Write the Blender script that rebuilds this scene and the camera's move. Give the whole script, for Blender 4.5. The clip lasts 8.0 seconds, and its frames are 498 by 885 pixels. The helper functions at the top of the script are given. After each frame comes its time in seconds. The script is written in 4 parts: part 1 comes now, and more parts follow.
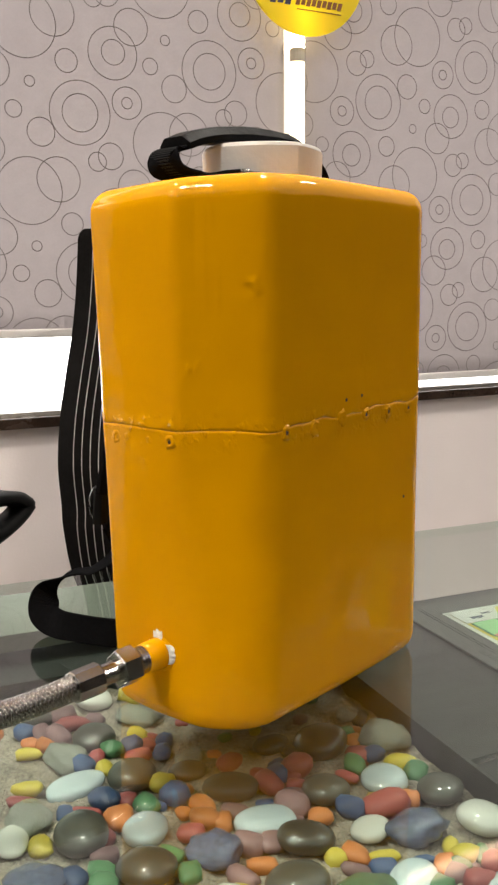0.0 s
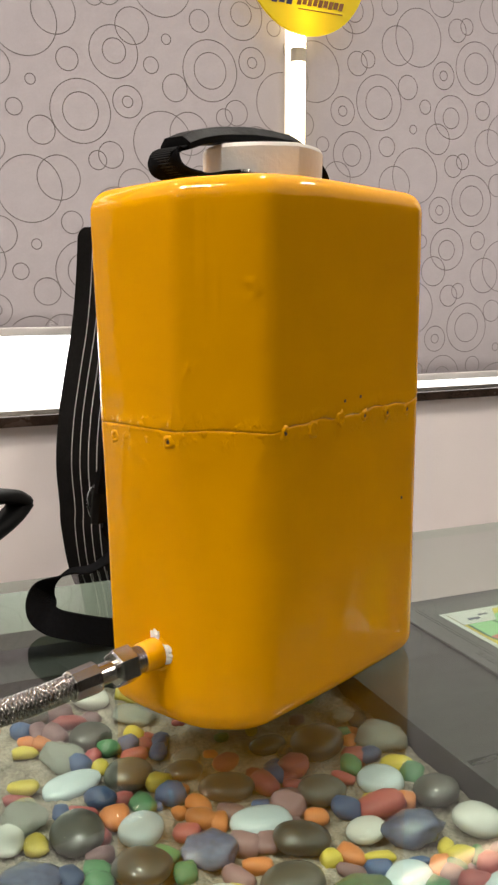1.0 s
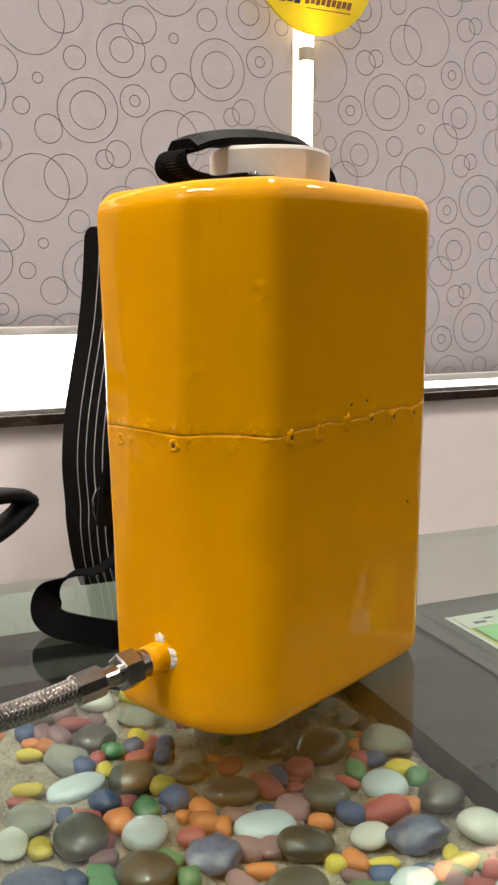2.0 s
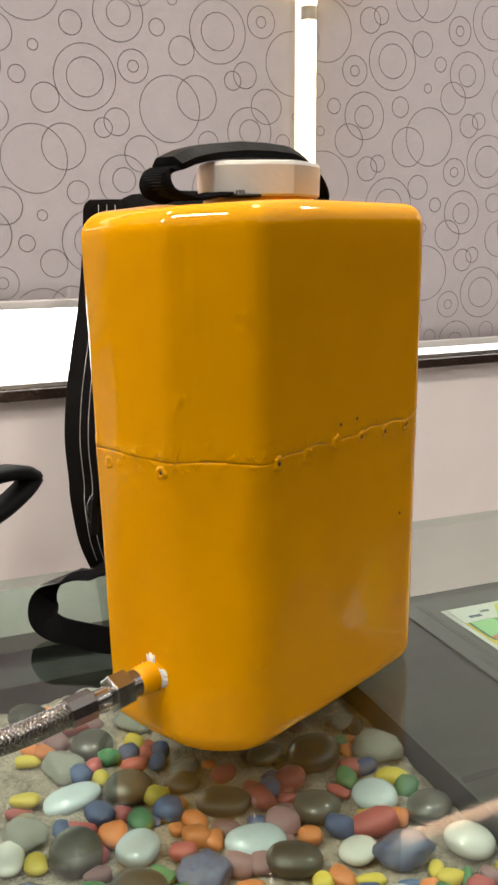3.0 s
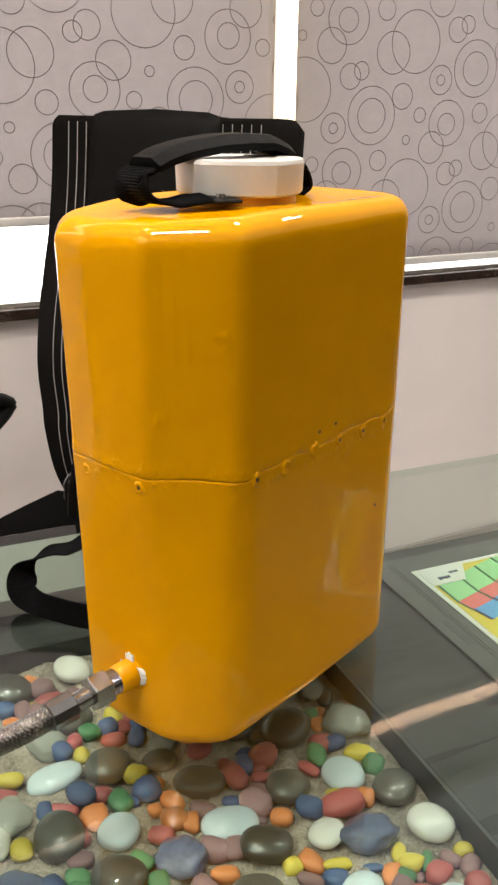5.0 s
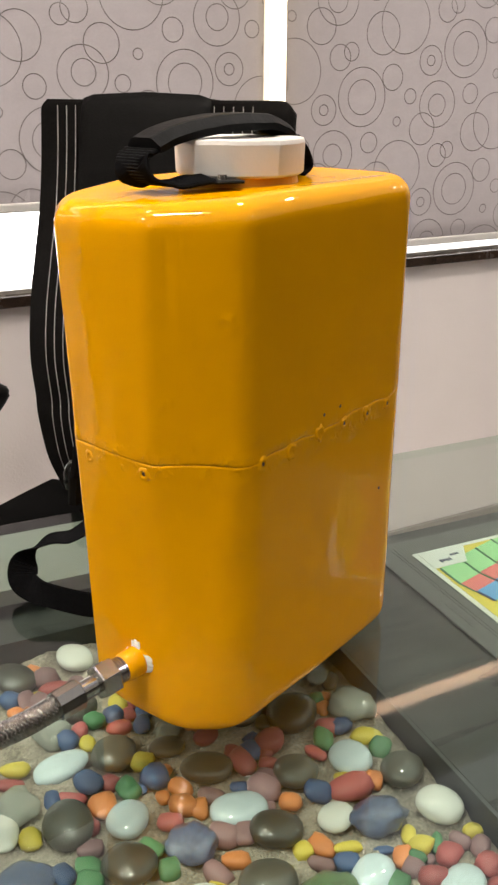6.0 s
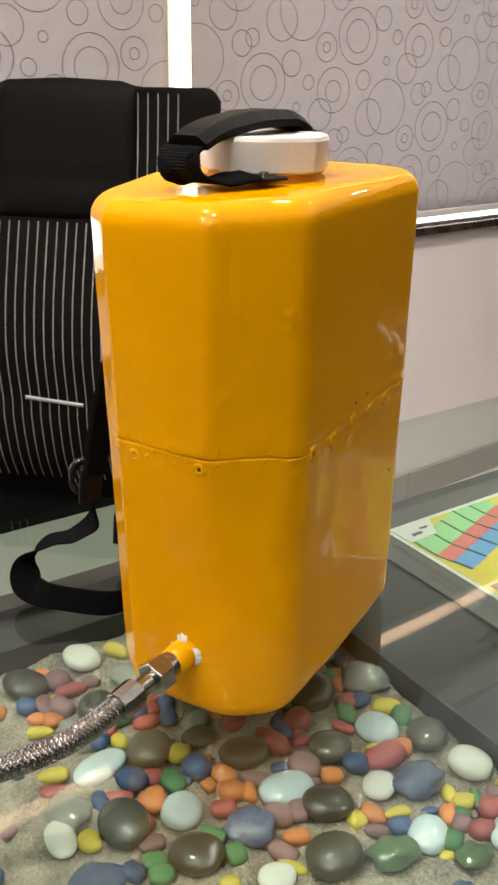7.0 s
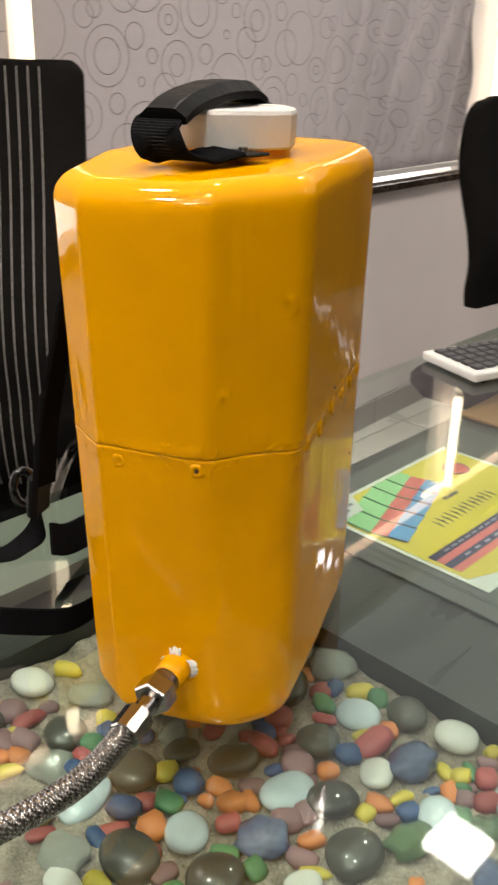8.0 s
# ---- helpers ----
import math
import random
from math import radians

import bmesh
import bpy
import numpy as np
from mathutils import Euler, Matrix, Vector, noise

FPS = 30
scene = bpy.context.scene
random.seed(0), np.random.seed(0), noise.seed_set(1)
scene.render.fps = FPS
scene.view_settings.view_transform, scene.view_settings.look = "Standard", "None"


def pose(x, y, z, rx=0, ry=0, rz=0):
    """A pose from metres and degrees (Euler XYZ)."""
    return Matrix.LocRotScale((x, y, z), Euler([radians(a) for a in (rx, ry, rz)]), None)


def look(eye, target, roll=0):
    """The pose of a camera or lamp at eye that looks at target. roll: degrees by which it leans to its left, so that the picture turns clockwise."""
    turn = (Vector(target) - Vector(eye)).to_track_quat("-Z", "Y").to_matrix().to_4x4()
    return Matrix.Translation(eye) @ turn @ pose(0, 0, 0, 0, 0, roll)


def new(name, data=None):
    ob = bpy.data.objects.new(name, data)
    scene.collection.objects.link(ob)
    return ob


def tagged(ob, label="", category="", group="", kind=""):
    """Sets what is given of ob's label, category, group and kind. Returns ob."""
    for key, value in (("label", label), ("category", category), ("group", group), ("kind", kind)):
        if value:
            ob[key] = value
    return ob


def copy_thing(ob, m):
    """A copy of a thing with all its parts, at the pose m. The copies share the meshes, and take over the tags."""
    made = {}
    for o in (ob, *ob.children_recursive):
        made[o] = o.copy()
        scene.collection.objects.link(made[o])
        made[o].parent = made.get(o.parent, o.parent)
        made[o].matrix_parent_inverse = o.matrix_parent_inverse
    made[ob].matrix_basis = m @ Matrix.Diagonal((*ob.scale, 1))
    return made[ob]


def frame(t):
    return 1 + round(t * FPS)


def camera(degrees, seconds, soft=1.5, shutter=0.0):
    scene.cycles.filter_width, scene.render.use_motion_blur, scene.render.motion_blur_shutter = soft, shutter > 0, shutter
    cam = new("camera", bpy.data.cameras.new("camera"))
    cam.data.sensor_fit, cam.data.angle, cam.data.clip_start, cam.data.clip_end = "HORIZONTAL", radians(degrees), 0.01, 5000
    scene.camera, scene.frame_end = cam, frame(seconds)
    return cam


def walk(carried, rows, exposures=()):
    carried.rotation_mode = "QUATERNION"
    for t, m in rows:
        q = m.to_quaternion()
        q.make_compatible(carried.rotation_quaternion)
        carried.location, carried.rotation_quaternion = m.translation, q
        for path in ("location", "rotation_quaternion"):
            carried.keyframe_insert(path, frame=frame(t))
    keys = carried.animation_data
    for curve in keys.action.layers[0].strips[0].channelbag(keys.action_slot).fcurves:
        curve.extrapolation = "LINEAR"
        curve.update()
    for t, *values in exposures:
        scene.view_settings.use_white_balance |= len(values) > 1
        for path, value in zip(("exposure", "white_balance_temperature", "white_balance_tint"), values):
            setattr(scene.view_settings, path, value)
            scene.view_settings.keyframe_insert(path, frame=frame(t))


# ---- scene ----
cam = camera(31.4, 8.0, soft=2.5, shutter=0.4)
PATH = [
    (0, (0.044, -0.031, 1.08), (0.81, 1.788, 0.755), -0.5),
    (0.5, (0.045, -0.031, 1.079), (0.813, 1.787, 0.754), -0.3),
    (1, (0.044, -0.031, 1.081), (0.813, 1.786, 0.754), -0.1),
    (2.5, (0.047, -0.026, 1.092), (0.793, 1.798, 0.748), -0.0),
    (3, (0.065, -0.023, 1.138), (0.789, 1.787, 0.686), -0.4),
    (3.5, (0.069, -0.02, 1.206), (0.798, 1.754, 0.64), 0.5),
    (4, (0.061, -0.012, 1.229), (0.801, 1.735, 0.596), 1.3),
    (4.5, (0.073, -0.003, 1.228), (0.819, 1.723, 0.546), 0.9),
    (6, (0.065, 0.014, 1.222), (0.831, 1.706, 0.482), 0.2),
    (6.5, (0.011, 0.019, 1.232), (0.895, 1.651, 0.487), -0.2),
    (7, (-0.052, 0.067, 1.232), (0.979, 1.596, 0.458), 0.9),
    (7.5, (-0.062, 0.145, 1.224), (1.093, 1.564, 0.418), 1.6),
    (8, (-0.116, 0.169, 1.225), (1.211, 1.428, 0.416), 1.5),
]
walk(cam, [(t, look(eye, target, roll)) for t, eye, target, roll in PATH], [(0, 0.0), (7.3, 0.0), (8, -0.12)])

# ---- world and exposure ----
scene.view_settings.exposure = 0.0
world = bpy.data.worlds.new("world")
scene.world = world
world.use_nodes = True
world.node_tree.nodes["Background"].inputs["Color"].default_value = (0.9, 0.93, 1.0, 1)
world.node_tree.nodes["Background"].inputs["Strength"].default_value = 0.02

# plan (metres): floor z 0, glass top ZG, laminate ZL under it, window wall face at WALL_Y
ZG, ZL, WALL_Y = 0.775, 0.733, 1.84
LAMP_WATTS = 5.7
X0, X1, Y0, CEIL = -1.75, 4.6, -3.2, 2.36
# the window wall stands a few degrees askew to the desk: its own axes turn about (1.3, WALL_Y)
ASKEW = Matrix.Translation((1.3, WALL_Y, 0)) @ Matrix.Rotation(radians(3.2), 4, "Z") @ Matrix.Translation((-1.3, -WALL_Y, 0))


# ---- materials ----
def mat(name, color, rough=0.5, metal=0.0, var=0.12, scale=30.0, bump=0.0, bump_scale=200.0, coat=0.0,
        stretch=(1, 1, 1), spec=0.5, dirt=0.0, dirt_color=(0.1, 0.08, 0.06), rough_var=0.0, sheen=0.0, per_object=0.0, coat_rough=0.05):
    m = bpy.data.materials.new(name)
    m.use_nodes = True
    nt = m.node_tree
    n, l = nt.nodes, nt.links
    b = n["Principled BSDF"]
    b.inputs["Roughness"].default_value = rough
    b.inputs["Metallic"].default_value = metal
    b.inputs["Specular IOR Level"].default_value = spec
    b.inputs["Coat Weight"].default_value = coat
    b.inputs["Coat Roughness"].default_value = coat_rough
    b.inputs["Sheen Weight"].default_value = sheen
    tc = n.new("ShaderNodeTexCoord")
    mp = n.new("ShaderNodeMapping")
    mp.inputs["Scale"].default_value = stretch
    l.new(tc.outputs["Object"], mp.inputs["Vector"])
    fine = n.new("ShaderNodeTexNoise")
    fine.inputs["Scale"].default_value = scale
    fine.inputs["Detail"].default_value = 5
    big = n.new("ShaderNodeTexNoise")
    big.inputs["Scale"].default_value = scale / 9
    big.inputs["Detail"].default_value = 3
    l.new(mp.outputs["Vector"], fine.inputs["Vector"])
    l.new(mp.outputs["Vector"], big.inputs["Vector"])
    mixn = n.new("ShaderNodeMath")
    mixn.operation = "ADD"
    l.new(fine.outputs["Fac"], mixn.inputs[0])
    l.new(big.outputs["Fac"], mixn.inputs[1])
    rng = n.new("ShaderNodeMapRange")
    rng.inputs["From Min"].default_value, rng.inputs["From Max"].default_value = 0.6, 1.4
    rng.inputs["To Min"].default_value, rng.inputs["To Max"].default_value = 1 - var, 1 + var
    l.new(mixn.outputs[0], rng.inputs["Value"])
    last = rng.outputs["Result"]
    if per_object:
        oi = n.new("ShaderNodeObjectInfo")
        r2 = n.new("ShaderNodeMapRange")
        r2.inputs["To Min"].default_value, r2.inputs["To Max"].default_value = 1 - per_object, 1 + per_object
        l.new(oi.outputs["Random"], r2.inputs["Value"])
        mu = n.new("ShaderNodeMath")
        mu.operation = "MULTIPLY"
        l.new(last, mu.inputs[0])
        l.new(r2.outputs["Result"], mu.inputs[1])
        last = mu.outputs[0]
    sc = n.new("ShaderNodeVectorMath")
    sc.operation = "SCALE"
    sc.inputs[0].default_value = color
    l.new(last, sc.inputs["Scale"])
    col = sc.outputs[0]
    if dirt:
        dn = n.new("ShaderNodeTexNoise")
        dn.inputs["Scale"].default_value = scale / 3
        dn.inputs["Detail"].default_value = 8
        l.new(mp.outputs["Vector"], dn.inputs["Vector"])
        dr = n.new("ShaderNodeMapRange")
        dr.inputs["From Min"].default_value, dr.inputs["From Max"].default_value = 0.58, 0.75
        dr.inputs["To Max"].default_value = dirt
        l.new(dn.outputs["Fac"], dr.inputs["Value"])
        mx = n.new("ShaderNodeMix")
        mx.data_type = "RGBA"
        l.new(dr.outputs["Result"], mx.inputs["Factor"])
        l.new(col, mx.inputs["A"])
        mx.inputs["B"].default_value = (*dirt_color, 1)
        col = mx.outputs["Result"]
    l.new(col, b.inputs["Base Color"])
    if rough_var:
        rr = n.new("ShaderNodeMapRange")
        rr.inputs["From Min"].default_value, rr.inputs["From Max"].default_value = 0.3, 0.7
        rr.inputs["To Min"].default_value, rr.inputs["To Max"].default_value = max(0.02, rough - rough_var), min(1, rough + rough_var)
        l.new(big.outputs["Fac"], rr.inputs["Value"])
        l.new(rr.outputs["Result"], b.inputs["Roughness"])
    if bump:
        bn = n.new("ShaderNodeTexNoise")
        bn.inputs["Scale"].default_value = bump_scale
        bn.inputs["Detail"].default_value = 4
        l.new(mp.outputs["Vector"], bn.inputs["Vector"])
        bu = n.new("ShaderNodeBump")
        bu.inputs["Strength"].default_value = 1.0
        bu.inputs["Distance"].default_value = bump
        l.new(bn.outputs["Fac"], bu.inputs["Height"])
        l.new(bu.outputs["Normal"], b.inputs["Normal"])
        if coat:
            l.new(bu.outputs["Normal"], b.inputs["Coat Normal"])
    return m


def glow(name, color, strength):
    m = bpy.data.materials.new(name)
    m.use_nodes = True
    n, l = m.node_tree.nodes, m.node_tree.links
    n.remove(n["Principled BSDF"])
    e = n.new("ShaderNodeEmission")
    e.inputs["Color"].default_value = (*color, 1)
    e.inputs["Strength"].default_value = strength
    l.new(e.outputs[0], n["Material Output"].inputs["Surface"])
    return m


def sheet_glass(name, tint, f0, mirror=True):
    """Clear sheet: light passes straight, gloss grows towards the edge-on view."""
    m = bpy.data.materials.new(name)
    m.use_nodes = True
    n, l = m.node_tree.nodes, m.node_tree.links
    n.remove(n["Principled BSDF"])
    t = n.new("ShaderNodeBsdfTransparent")
    t.inputs["Color"].default_value = (*tint, 1)
    if not mirror:
        l.new(t.outputs[0], n["Material Output"].inputs["Surface"])
        return m
    g = n.new("ShaderNodeBsdfGlossy")
    g.inputs["Roughness"].default_value = 0.035
    lw = n.new("ShaderNodeLayerWeight")
    lw.inputs["Blend"].default_value = 0.5
    p = n.new("ShaderNodeMath")
    p.operation = "POWER"
    p.inputs[1].default_value = 3.6
    l.new(lw.outputs["Facing"], p.inputs[0])
    r = n.new("ShaderNodeMapRange")
    r.inputs["To Min"].default_value, r.inputs["To Max"].default_value = f0, 1.0
    l.new(p.outputs[0], r.inputs["Value"])
    mx = n.new("ShaderNodeMixShader")
    l.new(r.outputs["Result"], mx.inputs["Fac"])
    l.new(t.outputs[0], mx.inputs[1])
    l.new(g.outputs[0], mx.inputs[2])
    l.new(mx.outputs[0], n["Material Output"].inputs["Surface"])
    return m


def tinted_glass(name, color, rough=0.03):
    m = bpy.data.materials.new(name)
    m.use_nodes = True
    n, l = m.node_tree.nodes, m.node_tree.links
    b = n["Principled BSDF"]
    b.inputs["Roughness"].default_value = rough
    b.inputs["Transmission Weight"].default_value = 0.45
    b.inputs["IOR"].default_value = 1.45
    b.inputs["Coat Weight"].default_value = 0.6
    tc = n.new("ShaderNodeTexCoord")
    ns = n.new("ShaderNodeTexNoise")
    ns.inputs["Scale"].default_value = 60
    ns.inputs["Detail"].default_value = 4
    l.new(tc.outputs["Object"], ns.inputs["Vector"])
    cr = n.new("ShaderNodeMix")
    cr.data_type = "RGBA"
    cr.inputs["A"].default_value = (*[c * 0.75 for c in color], 1)
    cr.inputs["B"].default_value = (*[min(1, c * 1.25) for c in color], 1)
    l.new(ns.outputs["Fac"], cr.inputs["Factor"])
    l.new(cr.outputs["Result"], b.inputs["Base Color"])
    bu = n.new("ShaderNodeBump")
    bu.inputs["Distance"].default_value = 0.0012
    l.new(ns.outputs["Fac"], bu.inputs["Height"])
    l.new(bu.outputs["Normal"], b.inputs["Normal"])
    return m


M_WALL = mat("wall_paint", (0.86, 0.785, 0.775), 0.55, var=0.03, scale=6, bump=0.0004, bump_scale=180)
M_FAR = mat("unseen_wall_dark", (0.065, 0.052, 0.043), 0.7, var=0.05, scale=6)
M_CEIL = mat("ceiling_paint", (0.8, 0.79, 0.77), 0.8, var=0.02, scale=5)
M_FLOOR = mat("floor_tile", (0.72, 0.69, 0.64), 0.25, var=0.08, scale=14, per_object=0.06, rough_var=0.08)
M_GROUT = mat("grout", (0.28, 0.26, 0.24), 0.9)
M_SKIRT = mat("skirting_tile", (0.34, 0.31, 0.28), 0.35, var=0.12, scale=18, per_object=0.08)
M_SILL = mat("dark_granite", (0.035, 0.022, 0.016), 0.25, var=0.5, scale=160, rough_var=0.08)
M_SILLTOP = mat("sill_top", (0.30, 0.28, 0.25), 0.3, var=0.2, scale=90)
M_BLIND = mat("blind_fabric", (0.315, 0.288, 0.288), 0.8, var=0.035, scale=240, bump=0.0003, bump_scale=900, sheen=0.1)
M_PRINT = mat("blind_print", (0.155, 0.138, 0.132), 0.75, var=0.2, scale=300)
M_RAIL = mat("blind_rail", (0.66, 0.63, 0.61), 0.4, var=0.04, scale=40)
M_TUBE = glow("tube_glow", (1.0, 0.84, 0.58), 5.2)
M_TUBEHIGH = glow("high_tube_glow", (1.0, 0.84, 0.58), 14.0)
M_SLIT = glow("slit_glow", (1.0, 0.66, 0.36), 13.0)
M_DAY = glow("window_glow", (1.0, 0.97, 0.92), 6.0)
M_PANEL = glow("panel_glow", (1.0, 0.93, 0.84), 40.0)
# added fill glow for the ceiling, no real lamp
M_CEILFILL = glow("ceiling_fill_glow", (1.0, 0.97, 0.96), 0.55)
M_WOOD = mat("brown_wood", (0.30, 0.15, 0.06), 0.4, var=0.25, scale=30, stretch=(1, 8, 8))
M_CAPGREY = mat("tube_cap", (0.42, 0.38, 0.32), 0.5, var=0.08)
M_TRIM = mat("lamp_trim", (0.8, 0.8, 0.8), 0.4, var=0.03)
M_BARMETAL = mat("trim_metal", (0.55, 0.55, 0.56), 0.35, metal=0.6, var=0.05)
M_LAM = mat("grey_laminate", (0.046, 0.047, 0.046), 0.36, var=0.42, scale=24, stretch=(1, 7, 7), bump=0.00006, bump_scale=30, rough_var=0.1)
M_LAMDARK = mat("dark_laminate", (0.045, 0.047, 0.045), 0.4, var=0.2, scale=26, stretch=(1, 8, 8))
M_BOARD = mat("pale_board", (0.165, 0.17, 0.15), 0.35, var=0.05, scale=12)
M_SAND = mat("sand", (0.34, 0.292, 0.246), 0.95, var=0.6, scale=420, bump=0.003, bump_scale=480)
M_GLASS = sheet_glass("glass_top_face", (0.83, 0.912, 0.862), 0.078)
M_GLASSUNDER = sheet_glass("glass_under_face", (0.985, 1.0, 0.99), 0.0, mirror=False)
M_GLASSEDGE = sheet_glass("glass_edge", (0.88, 0.95, 0.90), 0.0, mirror=False)
M_YELLOW = mat("yellow_enamel", (0.668, 0.294, 0.0), 0.55, var=0.05, scale=22, bump=0.00010, bump_scale=45, coat=0.75, coat_rough=0.025, spec=0.0)


def crust(m):
    """Drips and brush marks in the enamel, thicker along the seam round the tank."""
    n, l = m.node_tree.nodes, m.node_tree.links
    b = n["Principled BSDF"]
    tc = n.new("ShaderNodeTexCoord")
    old = [q for q in n if q.bl_idname == "ShaderNodeBump"][0]

    def layer(scale, stretch, lo, hi, distance, before, mask=None):
        mp = n.new("ShaderNodeMapping")
        mp.inputs["Scale"].default_value = stretch
        l.new(tc.outputs["Object"], mp.inputs["Vector"])
        t = n.new("ShaderNodeTexNoise")
        t.inputs["Scale"].default_value, t.inputs["Detail"].default_value = scale, 2.5
        l.new(mp.outputs["Vector"], t.inputs["Vector"])
        r = n.new("ShaderNodeMapRange")
        r.interpolation_type = "SMOOTHSTEP"
        r.inputs["From Min"].default_value, r.inputs["From Max"].default_value = lo, hi
        l.new(t.outputs["Fac"], r.inputs["Value"])
        h = r.outputs["Result"]
        if mask is not None:
            mu = n.new("ShaderNodeMath")
            mu.operation = "MULTIPLY"
            l.new(h, mu.inputs[0])
            l.new(mask, mu.inputs[1])
            h = mu.outputs[0]
        u = n.new("ShaderNodeBump")
        u.inputs["Distance"].default_value = distance
        l.new(h, u.inputs["Height"])
        l.new(before.outputs["Normal"], u.inputs["Normal"])
        return u

    sx = n.new("ShaderNodeSeparateXYZ")
    l.new(tc.outputs["Object"], sx.inputs["Vector"])
    off = n.new("ShaderNodeMath")
    off.operation = "SUBTRACT"
    l.new(sx.outputs["Z"], off.inputs[0])
    off.inputs[1].default_value = 0.215
    ab = n.new("ShaderNodeMath")
    ab.operation = "ABSOLUTE"
    l.new(off.outputs[0], ab.inputs[0])
    band = n.new("ShaderNodeMapRange")
    band.interpolation_type = "SMOOTHSTEP"
    band.inputs["From Min"].default_value, band.inputs["From Max"].default_value = 0.004, 0.017
    band.inputs["To Min"].default_value, band.inputs["To Max"].default_value = 1.0, 0.0
    l.new(ab.outputs[0], band.inputs["Value"])
    u = layer(26, (1, 1, 0.35), 0.58, 0.70, 0.00014, old)
    u = layer(75, (1, 1, 0.6), 0.66, 0.74, 0.00014, u)
    u = layer(150, (1, 1, 0.75), 0.52, 0.68, 0.00045, u, band.outputs["Result"])
    l.new(u.outputs["Normal"], b.inputs["Normal"])
    l.new(u.outputs["Normal"], b.inputs["Coat Normal"])


crust(M_YELLOW)
M_YELLOW.node_tree.nodes["Principled BSDF"].inputs["Coat IOR"].default_value = 1.42
M_PUTTY = mat("chipped_filler", (0.62, 0.60, 0.54), 0.8, var=0.25, scale=200, bump=0.0015, bump_scale=350)
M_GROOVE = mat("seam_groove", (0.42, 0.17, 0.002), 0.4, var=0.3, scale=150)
M_HOLESHADE = mat("screw_hole_shade", (0.05, 0.02, 0.004), 0.6, var=0.2)
M_CAP = mat("white_plastic", (0.58, 0.565, 0.54), 0.38, var=0.06, scale=40, bump=0.0003, bump_scale=240, dirt=0.25, dirt_color=(0.5, 0.45, 0.4))
M_NECK = mat("amber_neck", (0.62, 0.28, 0.02), 0.35, var=0.2, scale=60)
M_STEEL = mat("chrome_steel", (0.38, 0.36, 0.335), 0.26, metal=1.0, var=0.1, scale=60, rough_var=0.1)
M_BRAID = mat("braided_wire", (0.32, 0.30, 0.283), 0.26, metal=1.0, var=0.25, scale=300)
M_CORE = mat("hose_core", (0.03, 0.028, 0.026), 0.6)
M_WEB = mat("black_webbing", (0.006, 0.006, 0.0065), 0.75, var=0.3, scale=260, bump=0.0006, bump_scale=700, spec=0.0)
M_GRIP = mat("black_grip", (0.005, 0.005, 0.0054), 0.5, var=0.25, scale=90, bump=0.0003, bump_scale=200, spec=0.07)
M_FABRIC = mat("black_chair_fabric", (0.009, 0.0081, 0.0076), 0.9, var=0.25, scale=180, bump=0.0005, bump_scale=600, spec=0.04)
M_LEATHER = mat("black_leatherette", (0.0065, 0.006, 0.0058), 0.55, var=0.2, scale=90, bump=0.0004, bump_scale=260, spec=0.07)
M_STRIPE = mat("white_pinstripe", (0.42, 0.40, 0.37), 0.8, var=0.15, scale=200)
M_GLOSSBLACK = mat("gloss_black_plastic", (0.006, 0.006, 0.006), 0.18, var=0.1, scale=60, spec=0.6)
M_SEAT = mat("black_seat_fabric", (0.0035, 0.0033, 0.0032), 0.9, var=0.25, scale=180, bump=0.0005, bump_scale=600, spec=0.02)
M_PLASTIC = mat("black_plastic", (0.006, 0.006, 0.006), 0.5, var=0.15, scale=60, spec=0.08)
M_PAD = mat("grey_desk_pad", (0.10, 0.102, 0.10), 0.45, var=0.1, scale=60, bump=0.0002, bump_scale=400)
M_PADLINE = mat("pad_line", (0.085, 0.085, 0.085), 0.5)
M_PAPER = mat("white_paper", (0.64, 0.66, 0.64), 0.6, var=0.03)
M_PYEL = mat("print_yellow", (0.66, 0.53, 0.07), 0.5, var=0.03)
M_PGRN = mat("print_green", (0.30, 0.60, 0.29), 0.5, var=0.04)
M_PRED = mat("print_red", (0.66, 0.16, 0.15), 0.5, var=0.04)
M_PBLU = mat("print_blue", (0.11, 0.32, 0.62), 0.5, var=0.04)
M_PNAV = mat("print_navy", (0.03, 0.035, 0.10), 0.5, var=0.04)
M_PDGR = mat("print_dark_green", (0.05, 0.16, 0.08), 0.5, var=0.04)
M_KEYW = mat("keyboard_white", (0.66, 0.65, 0.63), 0.4, var=0.04)
M_KEYD = mat("keyboard_keys", (0.03, 0.03, 0.035), 0.45, var=0.1)
M_DISC = mat("yellow_disc", (0.85, 0.70, 0.012), 0.45, var=0.04, scale=8)
def translucent(m, share):
    n, l = m.node_tree.nodes, m.node_tree.links
    b = n["Principled BSDF"]
    t = n.new("ShaderNodeBsdfTranslucent")
    t.inputs["Color"].default_value = (0.9, 0.74, 0.03, 1)
    x = n.new("ShaderNodeMixShader")
    x.inputs["Fac"].default_value = share
    l.new(b.outputs[0], x.inputs[1])
    l.new(t.outputs[0], x.inputs[2])
    l.new(x.outputs[0], n["Material Output"].inputs["Surface"])


translucent(M_DISC, 0.4)
M_DISCBROWN = mat("disc_brown_ink", (0.20, 0.075, 0.015), 0.5, var=0.05)
M_DISCINK = mat("disc_ink", (0.03, 0.03, 0.08), 0.5, var=0.05)


